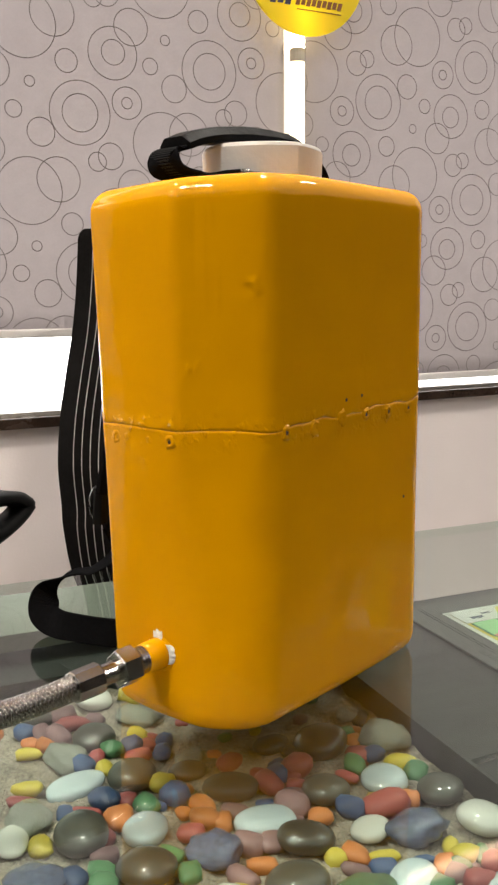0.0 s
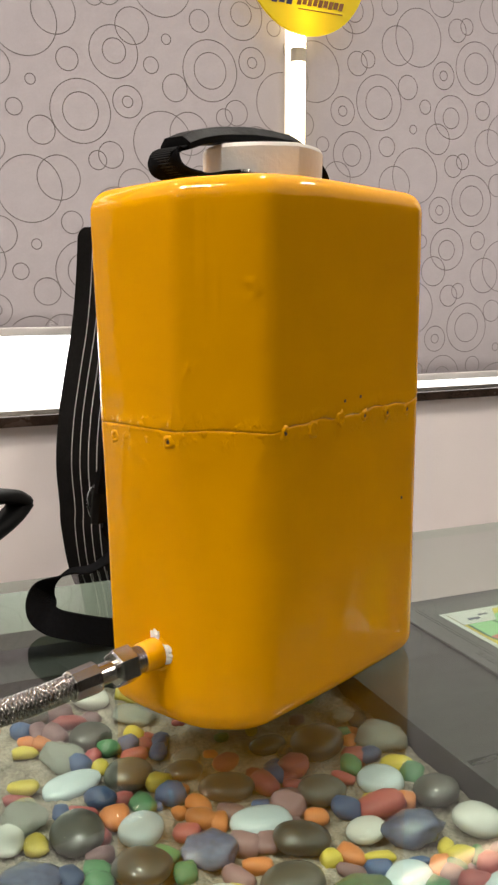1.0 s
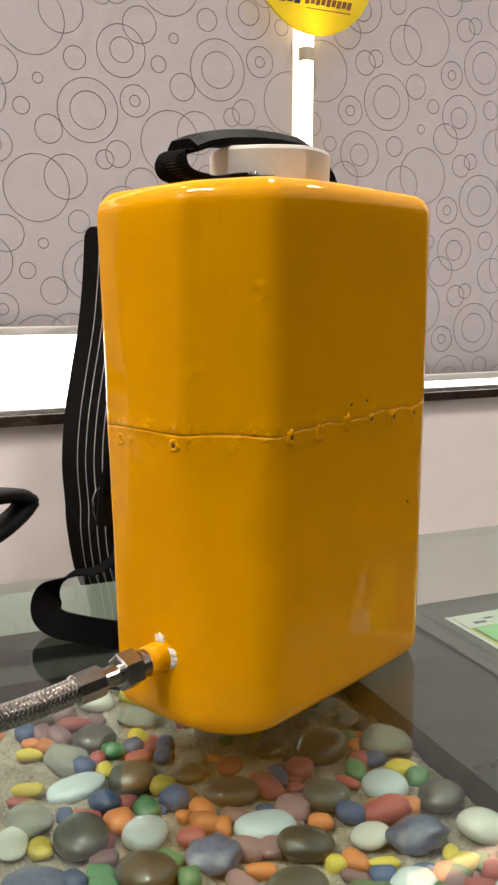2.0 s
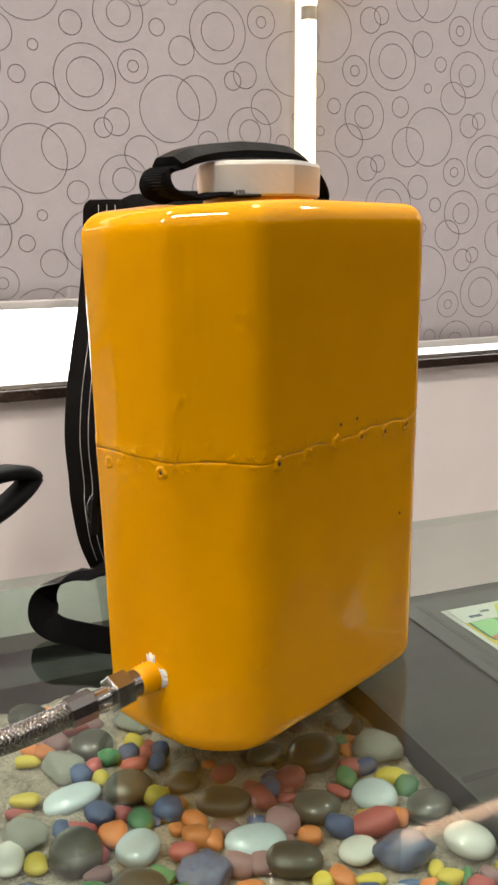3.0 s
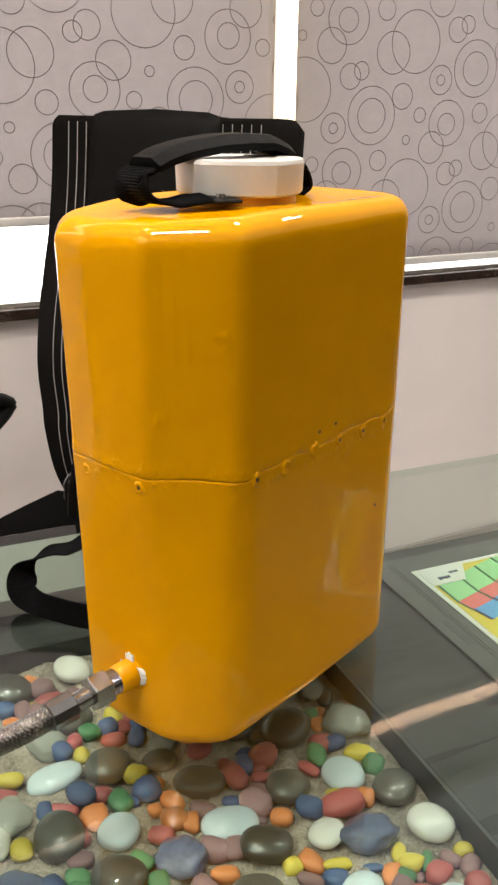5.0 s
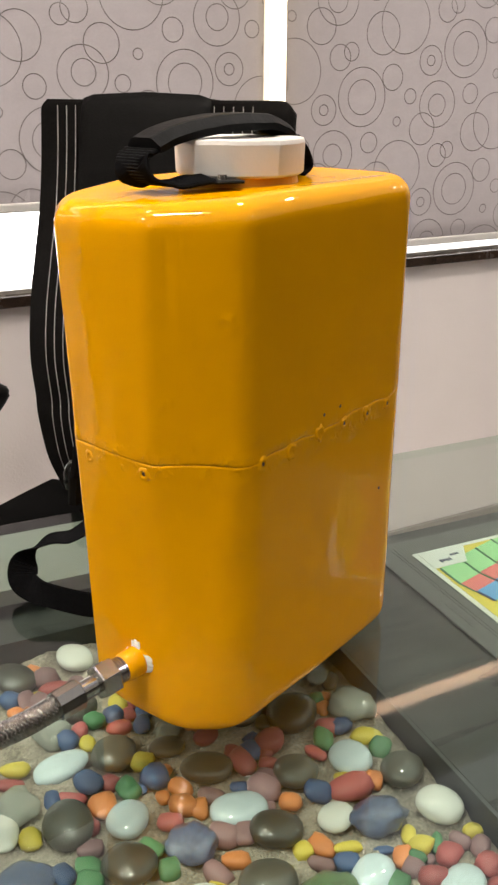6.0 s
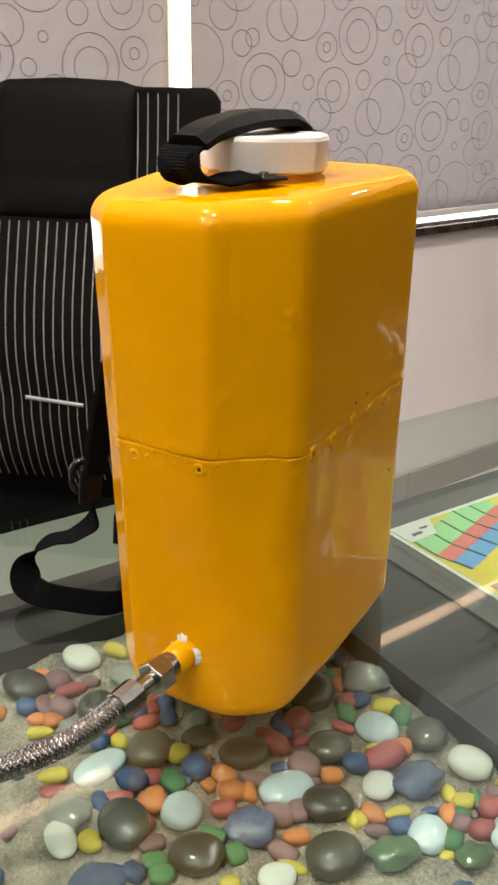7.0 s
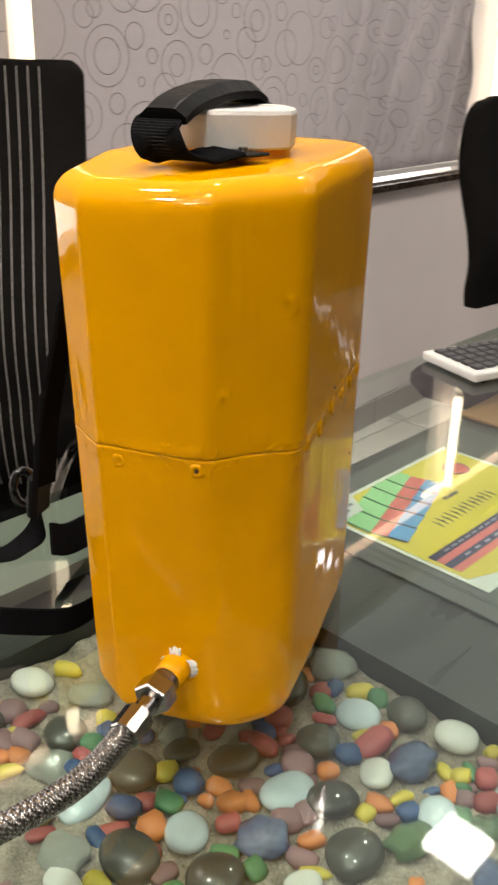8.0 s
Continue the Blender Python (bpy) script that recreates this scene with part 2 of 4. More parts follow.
# ---- mesh helpers ----
def obj(name, bm, materials, parent=None, label="", smooth=False):
    me = bpy.data.meshes.new(name)
    bm.to_mesh(me)
    bm.free()
    for m in materials if isinstance(materials, (list, tuple)) else [materials]:
        me.materials.append(m)
    if smooth:
        me.polygons.foreach_set("use_smooth", [True] * len(me.polygons))
    ob = new(name, me)
    if parent is not None:
        ob.parent = parent
    if label:
        ob["label"] = label
    return ob


def part(name, bm, material, parent, label="", smooth=False):
    return obj(name, bm, material, parent, label, smooth)


def box_bm(x0, x1, y0, y1, z0, z1, bevel=0.0, segs=2):
    bm = bmesh.new()
    bmesh.ops.create_cube(bm, size=1, matrix=Matrix.Translation(((x0 + x1) / 2, (y0 + y1) / 2, (z0 + z1) / 2)) @ Matrix.Diagonal((x1 - x0, y1 - y0, z1 - z0, 1)))
    if bevel:
        bmesh.ops.bevel(bm, geom=bm.edges[:], offset=bevel, segments=segs, profile=0.5, affect="EDGES")
    return bm


def add_box(bm, x0, x1, y0, y1, z0, z1):
    bmesh.ops.create_cube(bm, size=1, matrix=Matrix.Translation(((x0 + x1) / 2, (y0 + y1) / 2, (z0 + z1) / 2)) @ Matrix.Diagonal((x1 - x0, y1 - y0, z1 - z0, 1)))


def loft(bm, rings, close=True, cap0=False, cap1=False):
    vs = [[bm.verts.new(p) for p in r] for r in rings]
    n = len(vs[0])
    for a, b in zip(vs, vs[1:]):
        for i in range(n if close else n - 1):
            j = (i + 1) % n
            bm.faces.new((a[i], a[j], b[j], b[i]))
    if cap0:
        bm.faces.new(list(reversed(vs[0])))
    if cap1:
        bm.faces.new(vs[-1])
    return vs


def frame_along(points, up=Vector((0, 0, 1))):
    """Tangent, side and up vectors along a polyline."""
    out = []
    for i, p in enumerate(points):
        t = (points[min(i + 1, len(points) - 1)] - points[max(i - 1, 0)]).normalized()
        s = t.cross(up)
        s = s.normalized() if s.length > 1e-4 else Vector((1, 0, 0))
        out.append((t, s, s.cross(t).normalized()))
    return out


def spline(ctrl, n):
    """Points along a smooth curve through the control points."""
    c = [Vector(p) for p in ctrl]
    c = [2 * c[0] - c[1]] + c + [2 * c[-1] - c[-2]]
    out = []
    k = len(c) - 3
    for i in range(n + 1):
        f = min(i / n * k, k - 1e-6)
        j = int(f)
        t = f - j
        p0, p1, p2, p3 = c[j:j + 4]
        out.append(0.5 * ((2 * p1) + (p2 - p0) * t + (2 * p0 - 5 * p1 + 4 * p2 - p3) * t * t + (3 * p1 - p0 - 3 * p2 + p3) * t ** 3))
    return out


def tube_bm(points, r, sides=16, cap=True):
    bm = bmesh.new()
    fr = frame_along(points)
    rad = r if callable(r) else (lambda i: r)
    rings = [[p + (s * math.cos(a) + u * math.sin(a)) * rad(i) for a in [2 * math.pi * k / sides for k in range(sides)]] for i, (p, (t, s, u)) in enumerate(zip(points, fr))]
    loft(bm, rings, cap0=cap, cap1=cap)
    bmesh.ops.recalc_face_normals(bm, faces=bm.faces[:])
    return bm


def ribbon_bm(points, widths, thick, side_of):
    """A strap of rectangular section along points; side_of gives the width direction at each index."""
    bm = bmesh.new()
    rings = []
    for i, p in enumerate(points):
        t = (points[min(i + 1, len(points) - 1)] - points[max(i - 1, 0)]).normalized()
        s = Vector(side_of(i))
        s = (s - t * s.dot(t)).normalized()
        u = s.cross(t).normalized()
        w, h = widths(i) / 2, thick(i) / 2 if callable(thick) else thick / 2
        b = min(h * 0.8, w * 0.3)
        rings.append([p + s * a + u * c for a, c in ((-w + b, -h), (w - b, -h), (w, -h + b), (w, h - b), (w - b, h), (-w + b, h), (-w, h - b), (-w, -h + b))])
    loft(bm, rings, cap0=True, cap1=True)
    bmesh.ops.recalc_face_normals(bm, faces=bm.faces[:])
    return bm


def prism_bm(p0, p1, r0, r1, sides, twist=0.0, bevel=0.0):
    """A prism or cone from p0 to p1."""
    bm = bmesh.new()
    p0, p1 = Vector(p0), Vector(p1)
    t = (p1 - p0).normalized()
    s = t.cross(Vector((0, 0, 1)))
    s = s.normalized() if s.length > 1e-3 else Vector((1, 0, 0))
    u = s.cross(t)
    prof = [(0, r0 - bevel), (bevel, r0), (1, r1), (1, r1 - bevel)] if bevel else [(0, r0), (1, r1)]
    ln = (p1 - p0).length
    rings = []
    for k, (f, r) in enumerate(prof):
        d = f if (bevel and k == 1) else f * ln
        if bevel and k == 2:
            d = ln - bevel
        rings.append([p0 + t * d + (s * math.cos(a) + u * math.sin(a)) * r for a in [2 * math.pi * (q + twist) / sides for q in range(sides)]])
    loft(bm, rings, cap0=True, cap1=True)
    bmesh.ops.recalc_face_normals(bm, faces=bm.faces[:])
    return bm


def empty(name, m=None):
    ob = new(name)
    ob.empty_display_size = 0.05
    if m is not None:
        ob.matrix_world = m
    return ob


# ---- the room ----
def structure(name, bm, m, label, smooth=False):
    return tagged(obj(name, bm, m, smooth=smooth), label, name.split("_")[0], kind="structure")


floor = structure("floor", box_bm(X0 - 0.15, X1 + 0.15, Y0 - 0.15, 2.3, -0.12, -0.004), M_GROUT, "office floor of pale square tiles with thin grout")
structure("ceiling", box_bm(X0 - 0.15, X1 + 0.15, Y0 - 0.15, 2.3, CEIL, CEIL + 0.12), M_CEIL, "plain white painted ceiling")
# unseen walls, coloured dark so the tank's enamel mirrors little light
structure("wall_south", box_bm(X0 - 0.15, X1 + 0.15, Y0 - 0.15, Y0, -0.004, CEIL), M_FAR, "unseen taupe wall behind the desk, kept dark to cut reflections")
# set close, so the tank mirrors less of the window wall
structure("wall_west", box_bm(X0 - 0.15, X0, Y0, 2.0, -0.004, CEIL), M_FAR, "unseen taupe side wall, kept dark to cut reflections")
structure("wall_east", box_bm(X1, X1 + 0.15, Y0, 2.3, -0.004, CEIL), M_FAR, "unseen taupe side wall, kept dark to cut reflections")

# window wall: parapet, piers and lintel round three openings
SILL_Z, HEAD_Z = 0.822, 2.09
bm = bmesh.new()
WX0, WX1 = X0 - 0.12, X1 + 0.14
add_box(bm, WX0, WX1, WALL_Y, 2.0, -0.004, SILL_Z)
add_box(bm, WX0, WX1, WALL_Y, 2.0, HEAD_Z, CEIL)
for a, b in [(WX0, -1.06), (0.895, 0.98), (2.77, 3.02), (4.55, WX1)]:
    add_box(bm, a, b, WALL_Y + 0.02, 2.0, SILL_Z, 2.03)
wall_north = structure("wall_north", bm, M_WALL, "pinkish white window wall with three openings")
wall_north.matrix_world = ASKEW
sill = tagged(empty("window_sill", ASKEW), "dark brown granite sill along the windows", "sill", kind="structure")
part("sill_board", box_bm(X0, X1, WALL_Y - 0.022, 1.99, SILL_Z, SILL_Z + 0.022, 0.002), M_SILL, sill)
part("sill_ledge", box_bm(X0, X1, WALL_Y + 0.002, 1.985, SILL_Z + 0.022, SILL_Z + 0.03), M_SILLTOP, sill)
tagged(obj("backdrop", box_bm(X0, X1, 2.06, 2.07, 0.6, 2.3), M_DAY), "bright light outside the windows", "backdrop", kind="structure").matrix_world = ASKEW

# ---- roller blinds with printed circles ----
CELL = [  # centre x, z and radius of the circles of one repeat
    (0.097, 0.026, 0.061), (0.097, 0.026, 0.036), (0.0, 0.0, 0.031), (0.0, 0.0, 0.011), (0.027, -0.092, 0.050), (0.026, -0.094, 0.024),
    (-0.012, -0.145, 0.035), (0.037, 0.105, 0.026), (0.065, 0.117, 0.0185), (0.121, -0.069, 0.022), (-0.075, 0.076, 0.064), (-0.133, 0.052, 0.043),
    (-0.102, -0.036, 0.027), (-0.051, -0.075, 0.016), (-0.084, -0.128, 0.010)]


def blind(x0, x1, zb, zt, y, ref, turn, folds, label):
    """turn: 1, or -1 where the cloth hangs with its pattern the other way up."""
    root = tagged(empty("roller_blind", ASKEW @ Matrix.Translation((x0, y, zb))), label, "roller blind", group="roller blinds")

    def dy(x, z):
        d = 0.0025 * math.sin(x * 2.3 + ref[0]) + 0.0015 * math.sin(z * 5 + x * 3)
        if folds:
            w = max(0.0, min(1.0, (x - 1.75) / 0.5)) * max(0.0, 1 - (z - zb) / 0.75) * min(1.0, max(0.0, (z - zb - 0.015) / 0.12))
            d += w * 0.028 * math.sin((x + (z - zb) * -0.35) * 42 + 2 * math.sin(x * 9))
        return d

    nx, nz = int((x1 - x0) / 0.018), int((zt - zb) / 0.05)
    bm = bmesh.new()
    front = [[bm.verts.new((x0 + (x1 - x0) * i / nx - x0, dy(x0 + (x1 - x0) * i / nx, zb + (zt - zb) * j / nz), (zt - zb) * j / nz)) for i in range(nx + 1)] for j in range(nz + 1)]
    for j in range(nz):
        for i in range(nx):
            bm.faces.new((front[j][i], front[j][i + 1], front[j + 1][i + 1], front[j + 1][i]))
    bmesh.ops.solidify(bm, geom=bm.faces[:], thickness=-0.0012)
    part("fabric", bm, M_BLIND, root, smooth=True)
    # printed rings, a hair in front of the fabric
    bm = bmesh.new()
    for a in range(-12, 13):
        for b in range(-14, 15):
            ox, oz = ref[0] + a * 0.278, ref[1] + a * 0.103 + b * 0.309
            for cx, cz, r in CELL:
                px, pz = ox + cx * turn, oz + cz * turn
                if px + r < x0 or px - r > x1 or pz + r < zb or pz - r > zt:
                    continue
                n = 40 if r > 0.03 else 24
                w = 0.0010
                ins, outs = [], []
                for q in range(n):
                    c, s = math.cos(2 * math.pi * q / n), math.sin(2 * math.pi * q / n)
                    ins.append((px + (r - w) * c, pz + (r - w) * s))
                    outs.append((px + (r + w) * c, pz + (r + w) * s))
                ok = [x0 + 0.002 < p[0] < x1 - 0.002 and zb + 0.012 < p[1] < zt for p in outs]
                vi = [bm.verts.new((p[0] - x0, dy(*p) - 0.0016, p[1] - zb)) for p in ins]
                vo = [bm.verts.new((p[0] - x0, dy(*p) - 0.0016, p[1] - zb)) for p in outs]
                for q in range(n):
                    z = (q + 1) % n
                    if ok[q] and ok[z]:
                        bm.faces.new((vi[q], vo[q], vo[z], vi[z]))
    bmesh.ops.delete(bm, geom=[v for v in bm.verts if not v.link_faces], context="VERTS")
    tagged(part("circle_print", bm, M_PRINT, root), "thin grey-brown printed circle outlines", kind="stuff")
    part("bottom_rail", box_bm(0, x1 - x0, -0.009, 0.006, -0.004, 0.013, 0.003), M_RAIL, root, "pale aluminium bottom rail")
    part("roller", tube_bm([Vector((0, 0.01, zt - zb)), Vector((x1 - x0, 0.01, zt - zb))], 0.018), M_RAIL, root)
    return root


blind(-0.985, 0.905, 1.007, 2.012, 1.826, (0.825, 1.569), -1, False, "pale grey roller blind with printed circles, half raised")
blind(0.944, 2.765, 0.876, 2.012, 1.826, (1.329, 1.284), 1, True, "pale grey roller blind with printed circles, nearly down and creased")
blind(3.01, 4.5, 0.876, 2.012, 1.826, (1.329 + 0.4, 1.284), 1, False, "pale grey roller blind with printed circles, nearly down")


def tube_light(p0, p1, label, m=M_TUBE):
    root = tagged(empty("tube_light", ASKEW @ Matrix.Translation(p0)), label, "tube light", group="tube lights")
    d = Vector(p1) - Vector(p0)
    t = d.normalized()
    part("tube", tube_bm([t * 0.012, d - t * 0.012], 0.016, 16), m, root, "glowing warm white tube")
    for a, b in ((Vector((0, 0, 0)), t * 0.014), (d - t * 0.014, d)):
        part("end_cap", prism_bm(a, b, 0.0165, 0.0165, 16), M_CAPGREY, root)
    return root


for xa in (0.928, 2.955, -1.015):
    tube_light((xa, 1.808, 0.862), (xa, 1.808, 1.591), "upright glowing tube light between two window blinds")
    tube_light((xa, 1.808, 1.591), (xa, 1.808, 2.03), "upright glowing tube light between two window blinds", M_TUBEHIGH)
for xa, xb in ((-1.0, 0.55), (0.55, 2.1), (2.1, 3.65)):
    tube_light((xa, 1.885, 2.056), (xb, 1.885, 2.056), "level warm glowing tube light in the slit above the blinds", M_SLIT)

# round hanging sign
sign = tagged(empty("hanging_disc_sign", ASKEW @ Matrix.Translation((0.929, 1.775, 1.768))), "round glossy yellow hanging sign with dark lettering", "sign")
bm = bmesh.new()
bmesh.ops.create_cone(bm, cap_ends=True, segments=64, radius1=0.145, radius2=0.145, depth=0.006, matrix=Matrix.Rotation(math.pi / 2, 4, "X"))
part("disc", bm, M_DISC, sign)
for a, b, c, d, n, ink_m, what in ((-0.086, -0.034, -0.088, -0.068, 3, M_DISCINK, "navy mark"), (-0.026, 0.088, -0.086, -0.071, 9, M_DISCBROWN, "red-brown lettering bars")):
    bm = bmesh.new()
    for q in range(n):
        w = (b - a) / n
        add_box(bm, a + q * w, a + q * w + w * 0.74, -0.0045, -0.003, c + (0.0015 if q % 2 else 0), d)
    for p in bm.verts:
        p.co.x += 0.3 * (p.co.z - c)
    part("lettering_bars", bm, ink_m, sign, what)
bm = bmesh.new()
add_box(bm, -0.022, 0.086, -0.0045, -0.003, -0.0945, -0.0930)
part("lettering_line", bm, M_DISCBROWN, sign)
part("cord", prism_bm((0, 0.001, 0.144), (0, 0.001, 0.32), 0.001, 0.001, 6), M_CAPGREY, sign)

# added glowing panel stands in for the brightly lit white ceiling; downlights follow
panel = tagged(empty("ceiling_light_panel", ASKEW @ Matrix.Translation((1.4, 0.0, CEIL))), "large pale glowing sheet in a slim white frame, added as fill for the lit ceiling", "ceiling light")
part("diffuser", box_bm(-2.9, 2.9, -0.9, 1.775, -0.006, 0.0), M_CEILFILL, panel, "softly glowing cool white sheet, added fill light")
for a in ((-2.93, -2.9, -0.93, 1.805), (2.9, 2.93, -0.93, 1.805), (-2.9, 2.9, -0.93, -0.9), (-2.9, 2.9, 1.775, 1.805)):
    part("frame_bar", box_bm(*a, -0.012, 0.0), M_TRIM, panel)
# first and (3.0, 1.2) known by their reflections; others added to balance the light
DOWN_AND_FILL = [(1.624, 0.972), (0.75, 0.97), (-0.12, 0.97), (-0.9, 0.62), (-0.95, -0.12), (-1.45, 0.30), (-1.45, -0.65), (3.0, 1.2), (-0.12, 0.30), (1.624, -0.35), (1.2, -1.2)]
proto = tagged(empty("ceiling_downlight", Matrix.Translation((*DOWN_AND_FILL[0], CEIL - 0.0065))), "square glowing white ceiling downlight with a thin frame, from a set partly added as fill", "downlight", group="ceiling downlights")
bm = box_bm(-0.1, 0.1, -0.1, 0.1, -0.012, 0.0)
part("trim_frame", bm, M_TRIM, proto)
part("diffuser", box_bm(-0.07, 0.07, -0.07, 0.07, -0.016, -0.0121), M_PANEL, proto)
for p in DOWN_AND_FILL[1:]:
    copy_thing(proto, Matrix.Translation((*p, CEIL - 0.0065)))
for p in DOWN_AND_FILL:
    lamp = bpy.data.lights.new("downlight_beam", "AREA")
    lamp.shape, lamp.size, lamp.energy, lamp.color, lamp.spread = "SQUARE", 0.14, LAMP_WATTS, (1.0, 0.90, 0.78), radians(125)
    new("downlight_beam", lamp).location = (*p, CEIL - 0.028)

# ---- the desk ----
DX0, DX1, DY0 = -0.8, 2.3, -0.42
RX1, RY1 = 0.437, 0.757          # stone tray: its right and back rim
# unseen left rim, set near so the tank mirrors dark laminate, not sand
RX0, RY0 = 0.02, 0.24
desk = tagged(empty("desk", Matrix.Translation((0.75, 0.2, 0))), "long office desk with a clear glass top over grey laminate", "desk")


def dpart(name, bm, m, label="", smooth=False):
    bmesh.ops.translate(bm, verts=bm.verts[:], vec=(-0.75, -0.2, 0))
    return part(name, bm, m, desk, label, smooth)


bm = box_bm(DX0, DX1, DY0, 0.922, ZG - 0.012, ZG, 0.0015, 2)
for f in bm.faces:
    f.material_index = 0 if f.normal.z > 0.9 else 1 if f.normal.z < -0.9 else 2
glass = dpart("glass_top", bm, [M_GLASS, M_GLASSUNDER, M_GLASSEDGE], "clear glass top with green edges")
for name, a in (("laminate_panel", (RX1, DX1, DY0, 0.795)), ("laminate_panel", (DX0, RX1, RY1, 0.795)), ("laminate_panel", (DX0, RX0, DY0, RY1)), ("laminate_panel", (RX0, RX1, DY0, RY0))):
    dpart(name, box_bm(a[0], a[1] - 0.0005, a[2], a[3] - 0.0005, ZL - 0.03, ZL, 0.001, 1), M_LAM, "dark grey wood-grain laminate")
dpart("back_rail", box_bm(DX0, 0.335, 0.796, 0.846, ZL - 0.045, ZL - 0.003, 0.002), M_LAMDARK, "dark back rail")
dpart("back_board", box_bm(DX0, 0.52, 0.802, 0.9218, ZG - 0.030, ZG - 0.0125, 0.0006), M_BOARD, "pale board under the glass edge")
dpart("tray_rim", box_bm(RX1 - 0.004, RX1 - 0.0005, RY0, RY1, ZL - 0.028, ZL + 0.001), M_LAMDARK)
dpart("tray_rim", box_bm(RX0, RX1 - 0.004, RY1 - 0.004, RY1 - 0.0005, ZL - 0.028, ZL + 0.001), M_LAMDARK)
dpart("tray_base", box_bm(RX0 - 0.01, RX1 + 0.01, RY0 - 0.01, RY1 + 0.01, ZL - 0.05, ZL - 0.031), M_LAMDARK)
dpart("wooden_strip", box_bm(0.99, 1.75, 0.705, 0.79, ZL + 0.0005, ZL + 0.006, 0.001, 1), M_WOOD, "reddish brown wooden strip under the glass")
for a in (DX0 + 0.02, 1.05, DX1 - 0.06):
    dpart("end_panel", box_bm(a, a + 0.03, DY0 + 0.05, 0.76, 0.0, ZL - 0.051, 0.002), M_LAMDARK)
for a in (DX0 + 0.06, DX1 - 0.06):
    for b in (DY0 + 0.06, 0.74):
        dpart("glass_stud", prism_bm((a, b, ZL), (a, b, ZG - 0.0125), 0.014, 0.014, 20), M_STEEL, "steel stud under the glass")

# sand bed
bm = bmesh.new()
nx, ny = 130, 120
g = [[bm.verts.new((RX0 + (RX1 - 0.006 - RX0) * i / nx, RY0 + (RY1 - 0.006 - RY0) * j / ny,
                    ZL - 0.021 + 0.006 * noise.noise((i * 0.17, j * 0.17, 0)) + 0.0025 * noise.noise((i * 0.6, j * 0.6, 3)))) for i in range(nx + 1)] for j in range(ny + 1)]
for j in range(ny):
    for i in range(nx):
        bm.faces.new((g[j][i], g[j][i + 1], g[j + 1][i + 1], g[j + 1][i]))
tagged(obj("sand", bm, M_SAND, smooth=True), "pale coarse sand between the stones in the desk tray", "sand", kind="stuff")

# ---- stones in the tray ----
STONE_MATS = {
    "white": mat("white_stone", (0.62, 0.615, 0.585), 0.3, var=0.08, scale=40, coat=0.9, coat_rough=0.045, spec=0.4),
    "pale": mat("pale_blue_stone", (0.50, 0.58, 0.63), 0.3, var=0.12, scale=45, coat=0.9, coat_rough=0.045, spec=0.4, per_object=0.1),
    "dark": mat("dark_grey_stone", (0.060, 0.058, 0.049), 0.4, var=0.25, scale=70, coat=0.9, coat_rough=0.045, spec=0.4, per_object=0.35),
    "blueglass": mat("blue_glazed_stone", (0.075, 0.10, 0.185), 0.2, var=0.5, scale=35, bump=0.0002, bump_scale=60, coat=1.0, coat_rough=0.03, per_object=0.15),
    "clear": tinted_glass("clear_glass_stone", (0.72, 0.74, 0.68)),
    "greenglass": tinted_glass("green_glass_stone", (0.25, 0.40, 0.22)),
    "red": mat("red_stone", (0.36, 0.085, 0.085), 0.5, var=0.2, scale=70, per_object=0.25),
    "orange": mat("orange_stone", (0.6, 0.205, 0.07), 0.5, var=0.2, scale=70, per_object=0.2),
    "yellow": mat("yellow_stone", (0.53, 0.42, 0.065), 0.5, var=0.18, scale=70, per_object=0.2),
    "green": mat("green_stone", (0.075, 0.2, 0.09), 0.5, var=0.2, scale=70, per_object=0.25),
    "blue": mat("blue_stone", (0.045, 0.085, 0.19), 0.5, var=0.2, scale=70, per_object=0.25),
    "mauve": mat("mauve_stone", (0.23, 0.13, 0.14), 0.55, var=0.2, scale=70, per_object=0.2)}
STONE_LABELS = {
    "white": "smooth glossy white stone in the desk tray", "pale": "smooth pale blue-grey polished stone in the desk tray", "dark": "polished dark grey river stone in the desk tray",
    "blueglass": "glossy lumpy dark blue stone in the desk tray", "clear": "clear lumpy glass stone in the desk tray", "greenglass": "green glass stone in the desk tray",
    "red": "small dyed red pebble on the sand", "orange": "small dyed orange pebble on the sand", "yellow": "small dyed yellow pebble on the sand",
    "green": "small dyed green pebble on the sand", "blue": "small dyed dark blue pebble on the sand", "mauve": "small dyed mauve pebble on the sand"}
# centre x, y, half length, half width (millimetres) and heading (degrees)
WHITE_STONES = [(206, 727, 20, 17, 98), (336, 453, 15, 13, 35), (413, 430, 19, 18, 27), (220, 427, 14, 11, 153), (107, 539, 18, 11, 85)]
PALE_STONES = [(160, 588, 23, 14, 4), (273, 489, 23, 16, 169), (193, 513, 17, 16, 41), (378, 503, 20, 16, 103), (334, 396, 17, 15, 40), (385, 363, 20, 15, 38), (130, 467, 17, 7, 157)]
DARK_STONES = [(322, 588, 17, 12, 20), (203, 585, 20, 18, 57), (266, 539, 22, 16, 155), (330, 507, 19, 18, 48), (409, 475, 21, 17, 48), (290, 459, 20, 18, 161), (263, 418, 21, 19, 158), (182, 472, 20, 18, 131), (151, 525, 23, 18, 95), (358, 570, 24, 22, 52), (148, 716, 22, 18, 120), (246, 577, 15, 12, 149), (414, 602, 13, 8, 59), (334, 573, 10, 9, 167), (190, 655, 19, 17, 46)]
BLUEGLASS_STONES = [(228, 472, 19, 17, 129), (365, 439, 20, 19, 143), (114, 492, 19, 13, 162), (316, 344, 16, 11, 23)]
